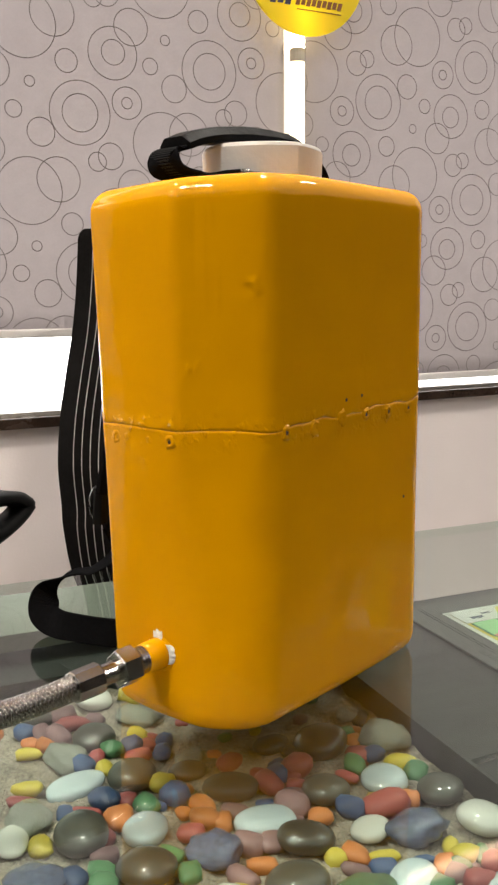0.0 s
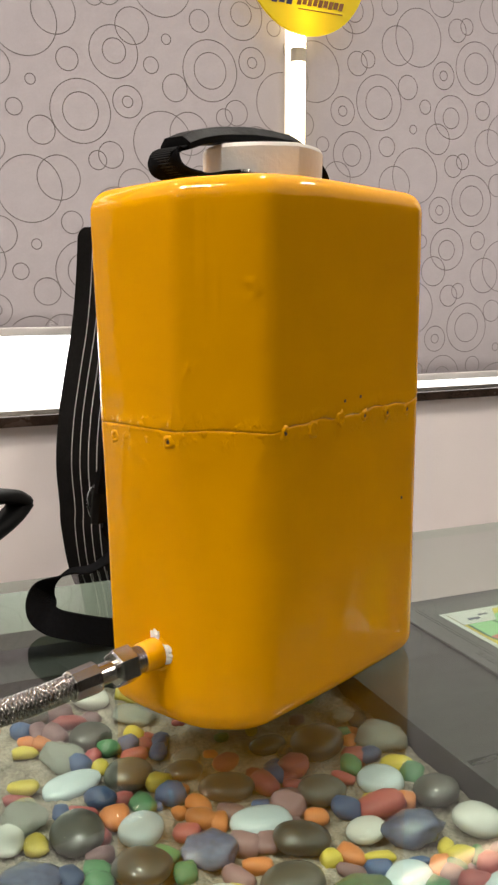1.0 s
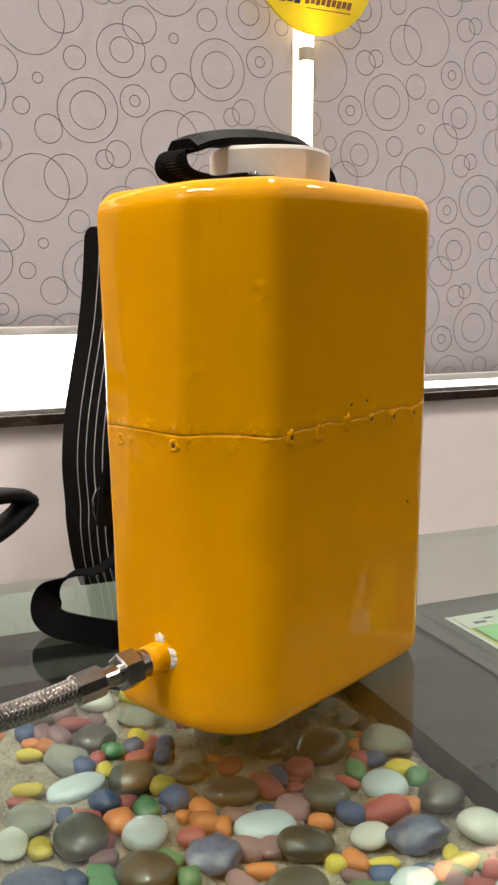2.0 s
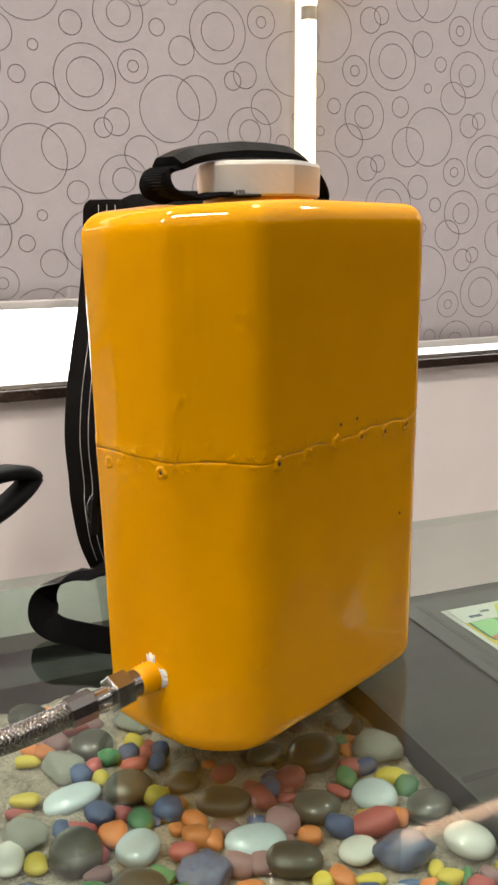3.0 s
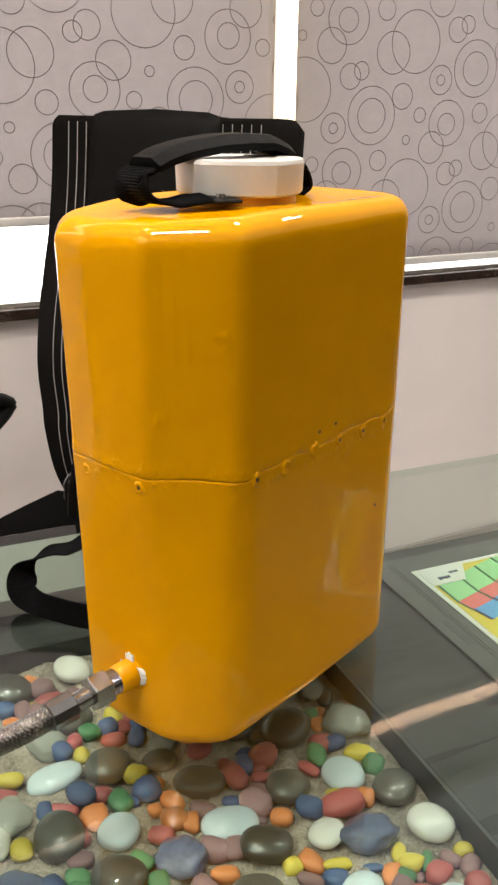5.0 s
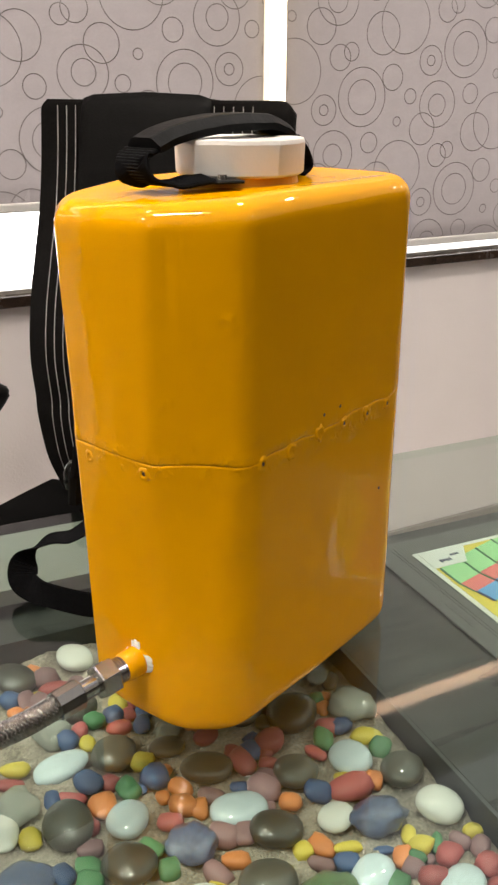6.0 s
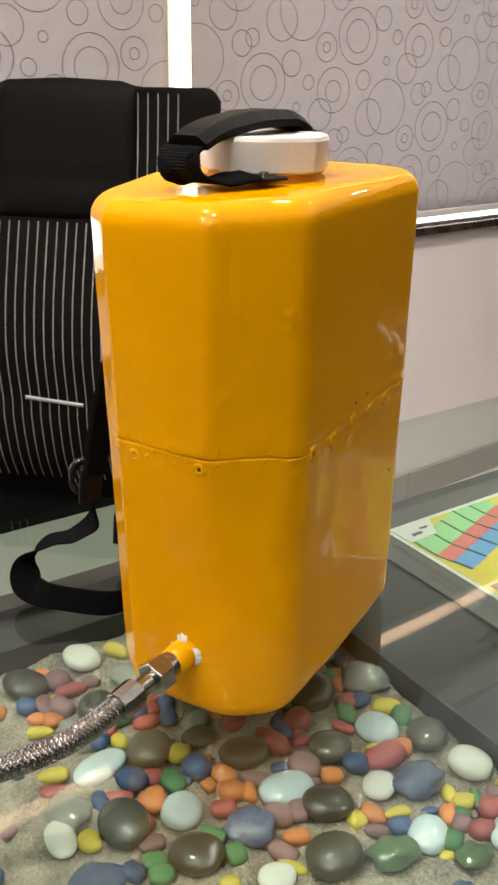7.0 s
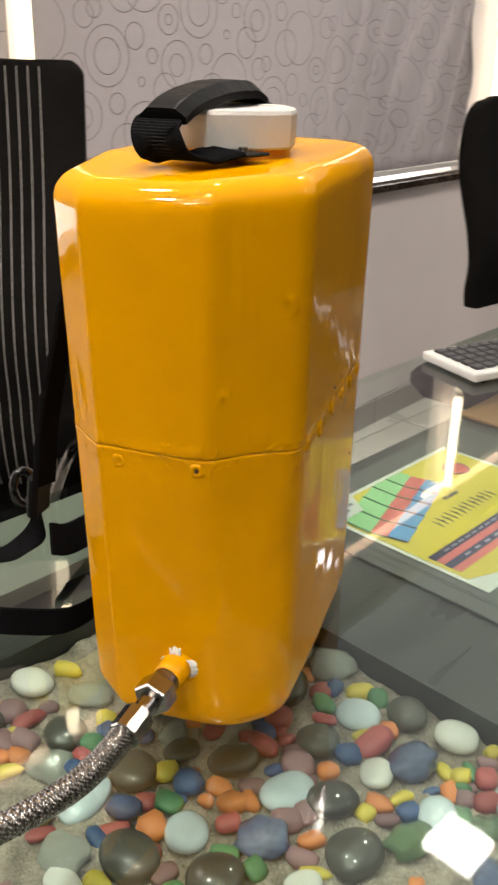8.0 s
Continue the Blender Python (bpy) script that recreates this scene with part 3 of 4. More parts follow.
CLEAR_STONES = [(253, 595, 14, 11, 25), (406, 612, 12, 10, 40), (412, 558, 21, 18, 137), (121, 560, 19, 15, 97), (163, 634, 19, 15, 127), (234, 680, 20, 15, 130)]
GREENGLASS_STONES = [(302, 398, 19, 15, 161), (357, 365, 11, 8, 165), (348, 366, 14, 11, 8)]
RED_STONES = [(334, 554, 7, 7, 30), (296, 548, 9, 6, 130), (319, 539, 7, 6, 40), (281, 576, 9, 7, 10), (236, 642, 7, 5, 10), (192, 557, 8, 7, 123), (165, 522, 9, 7, 132), (222, 500, 9, 7, 152), (161, 554, 11, 5, 155), (120, 587, 9, 5, 162), (379, 544, 10, 8, 160), (356, 522, 9, 5, 108), (360, 474, 16, 10, 171), (394, 391, 10, 8, 28), (371, 377, 10, 9, 9), (413, 371, 9, 8, 10), (406, 354, 8, 6, 44), (326, 546, 10, 10, 13), (315, 527, 7, 6, 15), (217, 618, 10, 6, 156), (181, 692, 14, 7, 1), (230, 630, 7, 6, 101), (296, 536, 13, 9, 100), (186, 627, 8, 7, 107)]
ORANGE_STONES = [(397, 583, 6, 5, 40), (180, 535, 10, 9, 4), (236, 510, 10, 9, 92), (246, 503, 8, 7, 73), (241, 529, 9, 7, 126), (225, 527, 6, 5, 92), (233, 553, 8, 6, 149), (313, 482, 8, 7, 155), (314, 434, 10, 7, 120), (383, 475, 8, 7, 49), (362, 403, 9, 6, 53), (253, 448, 10, 7, 155), (388, 569, 8, 6, 55), (151, 662, 8, 7, 127), (168, 726, 8, 6, 135), (141, 671, 8, 6, 109)]
YELLOW_STONES = [(222, 569, 9, 8, 146), (127, 601, 11, 7, 150), (124, 526, 9, 7, 90), (300, 436, 7, 7, 168), (331, 426, 10, 5, 167), (366, 487, 10, 5, 157), (404, 521, 13, 8, 143), (378, 418, 10, 5, 55), (380, 406, 9, 7, 14), (423, 402, 7, 6, 165), (191, 442, 7, 5, 150), (234, 429, 10, 5, 136), (334, 377, 6, 4, 155), (188, 609, 8, 6, 79), (165, 689, 7, 5, 148), (137, 655, 10, 6, 153), (240, 722, 11, 8, 134), (226, 646, 9, 8, 127), (124, 526, 9, 7, 62)]
GREEN_STONES = [(203, 545, 11, 8, 108), (200, 635, 9, 8, 118), (370, 534, 12, 8, 58), (407, 505, 10, 8, 49), (201, 484, 10, 6, 124), (156, 486, 9, 6, 165), (153, 472, 9, 7, 159), (207, 459, 8, 7, 79), (392, 404, 8, 4, 53), (371, 398, 7, 6, 168), (345, 384, 9, 8, 33), (389, 583, 7, 6, 32), (110, 478, 5, 4, 148)]
BLUE_STONES = [(314, 557, 7, 6, 20), (242, 628, 8, 7, 60), (221, 645, 7, 5, 30), (176, 562, 12, 9, 115), (226, 547, 11, 10, 86), (214, 543, 6, 4, 76), (146, 554, 10, 6, 82), (173, 617, 9, 8, 115), (138, 484, 8, 7, 106), (217, 633, 8, 8, 96), (139, 689, 9, 8, 135), (336, 480, 10, 9, 144), (324, 414, 9, 7, 163), (353, 415, 9, 3, 154), (390, 540, 9, 8, 6), (308, 545, 9, 8, 68), (236, 612, 9, 7, 78), (284, 512, 7, 5, 154)]
MAUVE_STONES = [(254, 471, 10, 9, 152), (268, 467, 10, 8, 67), (162, 500, 9, 6, 164), (300, 501, 13, 10, 126), (310, 510, 12, 7, 111), (293, 487, 9, 5, 155), (260, 512, 9, 7, 153), (237, 442, 10, 7, 124), (308, 421, 9, 5, 156), (363, 391, 8, 7, 44), (419, 388, 9, 6, 46), (409, 398, 7, 6, 135), (380, 394, 4, 3, 52), (175, 709, 12, 10, 126), (164, 672, 10, 9, 129), (152, 683, 10, 8, 98), (200, 693, 8, 6, 150)]

STONE_MESH = {}


def stone_mesh(kind, v):
    """A rounded, uneven unit stone."""
    key = (kind, v)
    if key not in STONE_MESH:
        bm = bmesh.new()
        big = kind in ("white", "pale", "dark", "blueglass", "clear", "greenglass")
        bmesh.ops.create_icosphere(bm, subdivisions=3 if big else 2, radius=1)
        lump = 0.30 if kind in ("blueglass", "clear", "greenglass") else 0.10 if big else 0.34
        freq = 1.5 if kind in ("blueglass", "clear", "greenglass") else 0.9
        for q in bm.verts:
            o = Vector((v * 7.3, len(kind) * 3.1 + ord(kind[0]), ord(kind[1])))
            p = q.co.copy()
            e = 0.82 if not big else 0.92
            p = Vector([math.copysign(abs(c) ** e, c) for c in p])
            q.co = p * (1 + lump * noise.noise(p * freq + o))
        me = bpy.data.meshes.new("stone")
        bm.to_mesh(me)
        bm.free()
        me.materials.append(STONE_MATS[kind])
        me.polygons.foreach_set("use_smooth", [True] * len(me.polygons))
        STONE_MESH[key] = me
    return STONE_MESH[key]


placed = []
rng = random.Random(7)


def stone(kind, x, y, a, b, heading):
    big = kind in ("white", "pale", "dark", "blueglass", "clear", "greenglass")
    h = b * (0.52 if big else 0.72)
    h = min(h, 0.0115)
    z = ZL - 0.022 + h * 0.85
    ob = new("stone" if big else "pebble", stone_mesh(kind, rng.randrange(6)))
    ob.matrix_world = Matrix.Translation((x, y, z)) @ Matrix.Rotation(radians(heading), 4, "Z") @ Euler((rng.uniform(-0.15, 0.15), rng.uniform(-0.15, 0.15), 0)).to_matrix().to_4x4() @ Matrix.Diagonal((a, b, h, 1))
    tagged(ob, STONE_LABELS[kind], "stone" if big else "pebble", group="polished tray stones" if big else "coloured tray pebbles")
    placed.append((x, y, max(a, b), min(a, b)))


for kind, rows in (("white", WHITE_STONES), ("pale", PALE_STONES), ("dark", DARK_STONES), ("blueglass", BLUEGLASS_STONES), ("clear", CLEAR_STONES), ("greenglass", GREENGLASS_STONES),
                   ("red", RED_STONES), ("orange", ORANGE_STONES), ("yellow", YELLOW_STONES), ("green", GREEN_STONES), ("blue", BLUE_STONES), ("mauve", MAUVE_STONES)):
    for x, y, a, b, h in rows:
        grow = 1.0 if kind in ("white", "pale", "dark", "blueglass", "clear", "greenglass") else 1.12
        stone(kind, x / 1000, y / 1000, a / 1000 * grow, b / 1000 * grow, h)

# the rest of the tray, strewn at random
for count, kinds, lo, hi in ((12, ("white", "pale", "pale", "dark", "dark", "blueglass", "greenglass"), 0.013, 0.021), (62, ("red", "orange", "yellow", "green", "blue", "mauve"), 0.0055, 0.0105)):
    tries = 0
    while count and tries < 25000:
        tries += 1
        x, y, a = rng.uniform(RX0 + 0.015, RX1 - 0.012), rng.uniform(RY0 + 0.02, RY1 - 0.015), rng.uniform(lo, hi)
        if any((x - p[0]) ** 2 + (y - p[1]) ** 2 < (a * 0.9 + p[2] * 0.9) ** 2 for p in placed):
            continue
        if x > 0.10 and y > 0.40 and a > 0.0085:
            continue
        stone(rng.choice(kinds), x, y, a, a * rng.uniform(0.7, 0.95), rng.uniform(0, 180))
        count -= 1

# ---- the sprayer tank ----
CT, ST = math.cos(radians(26)), math.sin(radians(26))


def uv(u, v, z):
    """From the tank's own axes (u along its broad side, v through it) to the room."""
    return Vector((u * CT - v * ST, u * ST + v * CT, z))


TU0, TU1, TV0, TV1, TTOP = 0.4370, 0.7035, 0.327, 0.492, 1.163
tank = tagged(empty("sprayer_tank", Matrix.Translation(uv(0.57, 0.41, ZG))), "glossy orange-yellow knapsack sprayer tank with white cap and braided hose", "sprayer tank")
TBASE = uv(0.57, 0.41, ZG)


def tpart(name, bm, m, label="", smooth=False, parent=None):
    bmesh.ops.translate(bm, verts=bm.verts[:], vec=-TBASE)
    return part(name, bm, m, parent or tank, label, smooth)


def bend(a, b, c, n):
    """A soft bend from a to c round the corner b."""
    return [tuple(a[k] * (1 - f) ** 2 + 2 * b[k] * f * (1 - f) + c[k] * f * f for k in (0, 1)) for f in [i / n for i in range(n + 1)]]


def section(inset, z, n_arc=26, n_side=64):
    """Outline of the tank at height z, shrunk by inset: three round corners and a flat facet across the fourth; the back leans out a little towards the top."""
    v1 = TV1 - 0.012 * (1.08 - z) / 0.3
    u0, u1, v0, v1 = TU0 + inset, TU1 - inset, TV0 + inset, v1 - inset
    ra = max(0.046 - inset, 0.004)
    corners = []
    # the facet: its edges are crisp on the upper shell and soften towards the foot
    foot = min(1.0, max(0.0, (0.97 - z) / 0.17))
    d = 0.0316 - 0.0085 * foot * foot * (3 - 2 * foot) - 0.406 * inset
    cu, cv = d / 0.780, d / 0.626
    ln = math.hypot(cu, cv)
    low = min(1.0, max(0.0, (1.0 - z) / 0.10))
    l1, l2 = min(0.007 + 0.017 * low, 0.42 * ln), min(0.012 + 0.014 * low, 0.42 * ln)
    e1, e2 = (u0, v0 + cv), (u0 + cu, v0)
    du, dv = cu / ln, -cv / ln
    p1, p2 = (e1[0] + du * l1, e1[1] + dv * l1), (e2[0] - du * l2, e2[1] - dv * l2)
    mid = [(p1[0] + (p2[0] - p1[0]) * i / 30, p1[1] + (p2[1] - p1[1]) * i / 30) for i in range(1, 30)]
    corners.append(bend((u0, e1[1] + l1), e1, p1, 12) + mid + bend(p2, e2, (e2[0] + l2, v0), 12))
    for cx, cy, r, a0 in ((u1 - ra, v0 + ra, ra, 270), (u1 - ra, v1 - ra, ra, 0)):
        arc = []
        for i in range(n_arc + 1):
            f = radians(90 * i / n_arc)
            rr = r * (1 - 0.05 * math.sin(2 * f) ** 2)
            arc.append((cx + rr * math.cos(f + radians(a0)), cy + rr * math.sin(f + radians(a0))))
        corners.append(arc)
    # a smaller facet across the back corner of the end face
    b, d = v1 - 0.004, 0.0202 - 0.40 * inset
    cu, cv = d / 0.776, d / 0.631
    ln = math.hypot(cu, cv)
    l1, l2 = min(0.003, 0.4 * ln), min(0.010, 0.4 * ln)
    e1, e2 = (u0 + cu, b), (u0, b - cv)
    du, dv = -cu / ln, -cv / ln
    p1, p2 = (e1[0] + du * l2, e1[1] + dv * l2), (e2[0] - du * l1, e2[1] - dv * l1)
    mid = [(p1[0] + (p2[0] - p1[0]) * i / 16, p1[1] + (p2[1] - p1[1]) * i / 16) for i in range(1, 16)]
    corners.append(bend((e1[0] + l2, b), e1, p1, 10) + mid + bend(p2, e2, (u0, e2[1] - l1), 10))
    pts = []
    for k, arc in enumerate(corners):
        pts += arc
        p, q = arc[-1], corners[(k + 1) % 4][0]
        e = radians(270 + 90 * k)
        for i in range(1, n_side):
            f = i / n_side
            bow = 0.0018 * math.sin(math.pi * f)
            pts.append((p[0] + (q[0] - p[0]) * f + bow * math.cos(e), p[1] + (q[1] - p[1]) * f + bow * math.sin(e)))
    return pts


def seam_z(u, v):
    return 0.990 + 0.0085 * (u - TU0) / 0.26 + 0.0012 * math.sin(u * 75) + 0.0008 * math.sin(u * 190 + v * 60)


# larger drips and knocks in the shell: u, v, z, half width, half height, rise
MARKS = [(0.471, 0.335, 1.088, 0.0026, 0.0030, 0.0012), (0.4718, 0.334, 1.0873, 0.0012, 0.0013, -0.0011), (0.470, 0.336, 1.0935, 0.0028, 0.0010, -0.0005), (0.468, 0.339, 1.079, 0.0022, 0.0016, 0.0005),
         (0.4437, 0.3694, 1.0325, 0.0020, 0.0026, 0.0010), (0.4455, 0.3665, 1.0365, 0.0013, 0.0022, 0.0007), (0.4415, 0.3725, 1.0285, 0.0016, 0.0014, 0.0005), (0.4437, 0.3694, 1.0320, 0.0009, 0.0012, -0.0007),
         (0.4531, 0.3574, 1.137, 0.0016, 0.011, 0.0006), (0.4557, 0.3542, 1.083, 0.0016, 0.014, 0.0005), (0.446, 0.366, 1.115, 0.0014, 0.030, -0.0004), (0.450, 0.361, 1.10, 0.0014, 0.034, 0.0004),
         (0.4461, 0.3661, 1.001, 0.0016, 0.0022, 0.0009), (0.4544, 0.3558, 1.003, 0.0015, 0.0020, 0.0009), (0.476, 0.329, 1.075, 0.0016, 0.030, 0.0006), (0.475, 0.330, 1.115, 0.0016, 0.016, 0.0005),
         (0.6250, 0.327, 1.0225, 0.0026, 0.0022, 0.0008), (0.584, 0.327, 0.9227, 0.0020, 0.010, 0.0008), (0.600, 0.327, 0.909, 0.0026, 0.008, 0.0008), (0.437, 0.392, 0.906, 0.0014, 0.0016, 0.0007),
         (0.437, 0.408, 0.853, 0.0020, 0.0012, 0.0008), (0.437, 0.386, 0.850, 0.0014, 0.0030, 0.0006), (0.437, 0.384, 0.843, 0.0014, 0.0020, 0.0006)]


# two crusted knots on the facet, each a broken ring of small lumps
for cu, cv, cz, rr, k in ((0.4700, 0.3363, 1.0865, 0.0042, 7), (0.4445, 0.3682, 1.0335, 0.0030, 6)):
    for i in range(k):
        a = 2 * math.pi * i / k + cz * 50
        MARKS.append((cu + 0.626 * rr * math.cos(a), cv - 0.780 * rr * math.cos(a), cz + 1.2 * rr * math.sin(a), 0.0013, 0.0016, 0.0008 if i % 3 else -0.0007))


def dents(u, v, z):
    """Shallow unevenness of the hand-laid shell."""
    d = 0.0005 * noise.noise((u * 14, v * 14, z * 11)) + 0.00035 * noise.noise((u * 40, v * 40, z * 30))
    w = math.exp(-((z - seam_z(u, v)) / 0.022) ** 2)
    lumps = max(0, noise.noise((u * 85, v * 85, z * 85)) - 0.12)
    drips = max(0, noise.noise((u * 60, v * 60, z * 9 + 5)) - 0.42)
    fill = 0.0008 * max(0, noise.noise((u * 45, v * 45, 7.7)) + 0.05) * math.exp(-((z - seam_z(u, v)) / 0.0012) ** 2)
    marks = sum(h * math.exp(-((u - a) ** 2 + (v - b) ** 2) / rh ** 2 - ((z - c) / rv) ** 2) for a, b, c, rh, rv, h in MARKS)
    return d + w * 0.0013 * lumps + 0.0004 * drips + fill + marks


def shell(profile, follow_top):
    """Loft (height, inset) rows into a closed half of the tank. follow_top: which end follows the seam line."""
    bm = bmesh.new()
    rings = []
    for z, inset in profile:
        ring = []
        for u, v in section(inset, z):
            zz = z
            if follow_top is not None:
                f = max(0, 1 - abs(z - 0.994) / 0.05)
                zz = z + (seam_z(u, v) - 0.994) * f
            # the top sags towards its back corner
            if z > 0.994:
                zz -= 0.010 * max(0, 1 - (u - TU0) / 0.09) * (0.4 + 0.6 * (v - TV0) / (TV1 - TV0)) * (z - 0.994) / (TTOP - 0.994)
            cu, cv = 0.57, 0.41
            d = dents(u, v, zz) if inset < 0.02 else 0
            k = Vector((u - cu, v - cv)).normalized()
            ring.append(uv(u + k.x * d, v + k.y * d, zz))
        rings.append(ring)
    loft(bm, rings, cap0=True, cap1=True)
    bmesh.ops.recalc_face_normals(bm, faces=bm.faces[:])
    return bm


low = [(ZG + 0.0005, 0.040), (ZG, 0.022)] + [(ZG + 0.016 * (1 - math.cos(a)), 0.016 * (1 - math.sin(a))) for a in [radians(15 * i) for i in range(1, 7)]]
z = ZG + 0.016
while z < 0.958:
    z += 0.0045
    low.append((z, 0.0))
while z < 0.9900:
    z += 0.0014
    low.append((min(z, 0.9915), 0.0))
low += [(0.9935, 0.0), (0.9936, 0.0005)]
up = [(0.9939, 0.0005), (0.9941, 0.0), (0.9955, -0.0001), (0.997, -0.0002), (0.9985, -0.0002), (1.000, -0.0002), (1.0015, -0.0001), (1.003, 0.0), (1.005, 0.0)]
z = 1.005
while z < TTOP - 0.030:
    z += 0.0016 if z < 1.03 else 0.0022
    up.append((z, 0.0))
RT = 0.017
up += [(TTOP - RT + RT * math.sin(a), RT * (1 - math.cos(a))) for a in [radians(12 * i) for i in range(0, 8)]]
up += [(TTOP - 0.0003, RT + 0.003), (TTOP - 0.0012, 0.040)]
tpart("lower_shell", shell(low, True), M_YELLOW, smooth=True)
tpart("upper_shell", shell(up, True), M_YELLOW, smooth=True)
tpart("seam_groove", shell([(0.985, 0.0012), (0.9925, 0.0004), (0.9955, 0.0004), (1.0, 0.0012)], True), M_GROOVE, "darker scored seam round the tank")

# screw holes, each a dark plug coloured as the shade inside, and filler bumps along the seam
HOLES = [(TU0, 0.437, 0.982, 3), (TU0, 0.384, 0.983, 1), (0.4925, TV0, 0.988, 0), (0.524, TV0, 0.9875, 4), (0.556, TV0, 0.9915, 4), (0.581, TV0, 1.006, 2), (0.5613, TV0, 1.0045, 2), (0.5866, TV0, 0.991, 0), (0.6186, TV0, 0.990, 0), (0.6494, TV0, 0.990, 0), (0.6462, TV0, 0.9166, 2)]
RIMS = {0: ((0.0050, -0.0018), (0.0040, 0.0001), (0.0029, 0.0006), (0.0022, 0.0007), (0.0017, 0.0003), (0.0012, -0.0006)),
        4: ((0.0060, -0.0018), (0.0048, 0.0003), (0.0036, 0.0008), (0.0028, 0.0003), (0.0018, 0.0008), (0.0009, 0.0002))}
for u, v, z, sort in HOLES:
    side = u == TU0
    n = Vector((-1, 0, 0)) if side else Vector((0, -1, 0))
    nw = Vector((n.x * CT - n.y * ST, n.x * ST + n.y * CT, 0))
    f = (v - 0.3845) / 0.0645 if side else (u - 0.4895) / 0.168
    c = uv(u, v, z) + nw * (0.0018 * math.sin(math.pi * min(1, max(0, f))) - 0.0002)
    k = Vector((u - 0.57, v - 0.41, 0)).normalized()
    c += nw * (dents(u, v, z) * abs(k.dot(n)) + (0.0003 if side else 0.0011))
    t = nw.cross(Vector((0, 0, 1)))
    if sort == 2:
        tpart("screw_hole_shade", prism_bm(c + nw * -0.0022, c - nw * 0.0005, 0.0015, 0.0013, 9), M_HOLESHADE)
        continue
    bm = bmesh.new()
    rings = []
    for rr, hh in RIMS[4 if sort == 4 else 0]:
        rings.append([c + (t * math.cos(a) * rr + Vector((0, 0, 1)) * math.sin(a) * rr * 1.2) * (1 + 0.5 * noise.noise((math.cos(a) * 2.4 + u * 90, math.sin(a) * 2.4 + z * 50, rr * 200))) + nw * hh for a in [2 * math.pi * i / 18 for i in range(18)]])
    loft(bm, rings, cap1=True)
    bmesh.ops.recalc_face_normals(bm, faces=bm.faces[:])
    rim = tpart("screw_rim", bm, M_YELLOW, smooth=True)
    if sort < 3:
        tpart("screw_hole_shade", prism_bm(c + nw * -0.001, c + nw * 0.0002, 0.0016, 0.0014, 10), M_HOLESHADE, parent=rim)

# neck, cap and hand loop on top
CU, CV = 0.568, 0.411
TT = TTOP - 0.001
tpart("neck", prism_bm(uv(CU, CV, TT - 0.006), uv(CU, CV, TT + 0.012), 0.0425, 0.0405, 48), M_NECK, "amber threaded neck", smooth=False)
bm = bmesh.new()
rings = []
for zz, rr in ((TT + 0.005, 0.036), (TT + 0.0045, 0.0450), (TT + 0.006, 0.0465), (TT + 0.0258, 0.0472), (TT + 0.0283, 0.0460), (TT + 0.029, 0.0435), (TT + 0.029, 0.031), (TT + 0.0283, 0.030), (TT + 0.0283, 0.002)):
    ring = []
    for i in range(128):
        a = 2 * math.pi * i / 128
        oc = math.cos(math.pi / 5) / math.cos((a - radians(182)) % (0.4 * math.pi) - math.pi / 5)
        flat = 1 + 0.42 * (oc - 0.90) if rr > 0.04 else 1
        ring.append(uv(CU + rr * flat * math.cos(a), CV + rr * flat * math.sin(a), zz))
    rings.append(ring)
loft(bm, rings, cap0=True, cap1=True)
bmesh.ops.recalc_face_normals(bm, faces=bm.faces[:])
cap = tpart("cap", bm, M_CAP, "white plastic screw cap with flats", smooth=False)

TH = TTOP - 0.0045
VS = uv(0, 1, 0) - uv(0, 0, 0)
US = uv(1, 0, 0) - uv(0, 0, 0)
tpart("anchor_plate", ribbon_bm([uv(0.530, 0.380, TH + 0.0075), uv(0.512, 0.390, TH + 0.0075)], lambda i: 0.026, 0.002, lambda i: VS), M_PLASTIC, "flat dark anchor plate")
tpart("anchor_screw", prism_bm(uv(0.520, 0.385, TH + 0.0085), uv(0.520, 0.385, TH + 0.0115), 0.0036, 0.003, 14), M_STEEL, "small steel screw")
loop = spline([uv(0.514, 0.3920, TH + 0.009), uv(0.505, 0.3970, TH + 0.008), uv(0.494, 0.4070, TH + 0.0065), uv(0.482, 0.4160, TH + 0.0085), uv(0.4775, 0.4230, TH + 0.016), uv(0.484, 0.4280, TH + 0.0235), uv(0.500, 0.4310, TH + 0.029)], 60)
webloop = tpart("webbing_loop", ribbon_bm(loop, lambda i: 0.031, 0.003, lambda i: VS), M_WEB, "ribbed black webbing", smooth=False)
for i in range(20, 58, 2):
    p, q = loop[i], loop[i + 1]
    o = VS.cross((q - p).normalized()).normalized()
    tpart("webbing_rib", tube_bm([p - VS * 0.0152 - o * 0.0015, p + VS * 0.0152 - o * 0.0015], 0.0007, 6), M_GRIP, parent=webloop)
grip = spline([uv(0.486, 0.427, TH + 0.0285), uv(0.510, 0.4245, TH + 0.0365), uv(0.545, 0.4205, TH + 0.0415), uv(0.580, 0.417, TH + 0.0425), uv(0.602, 0.4145, TH + 0.0405), uv(0.618, 0.412, TH + 0.034), uv(0.628, 0.411, TH + 0.027)], 40)


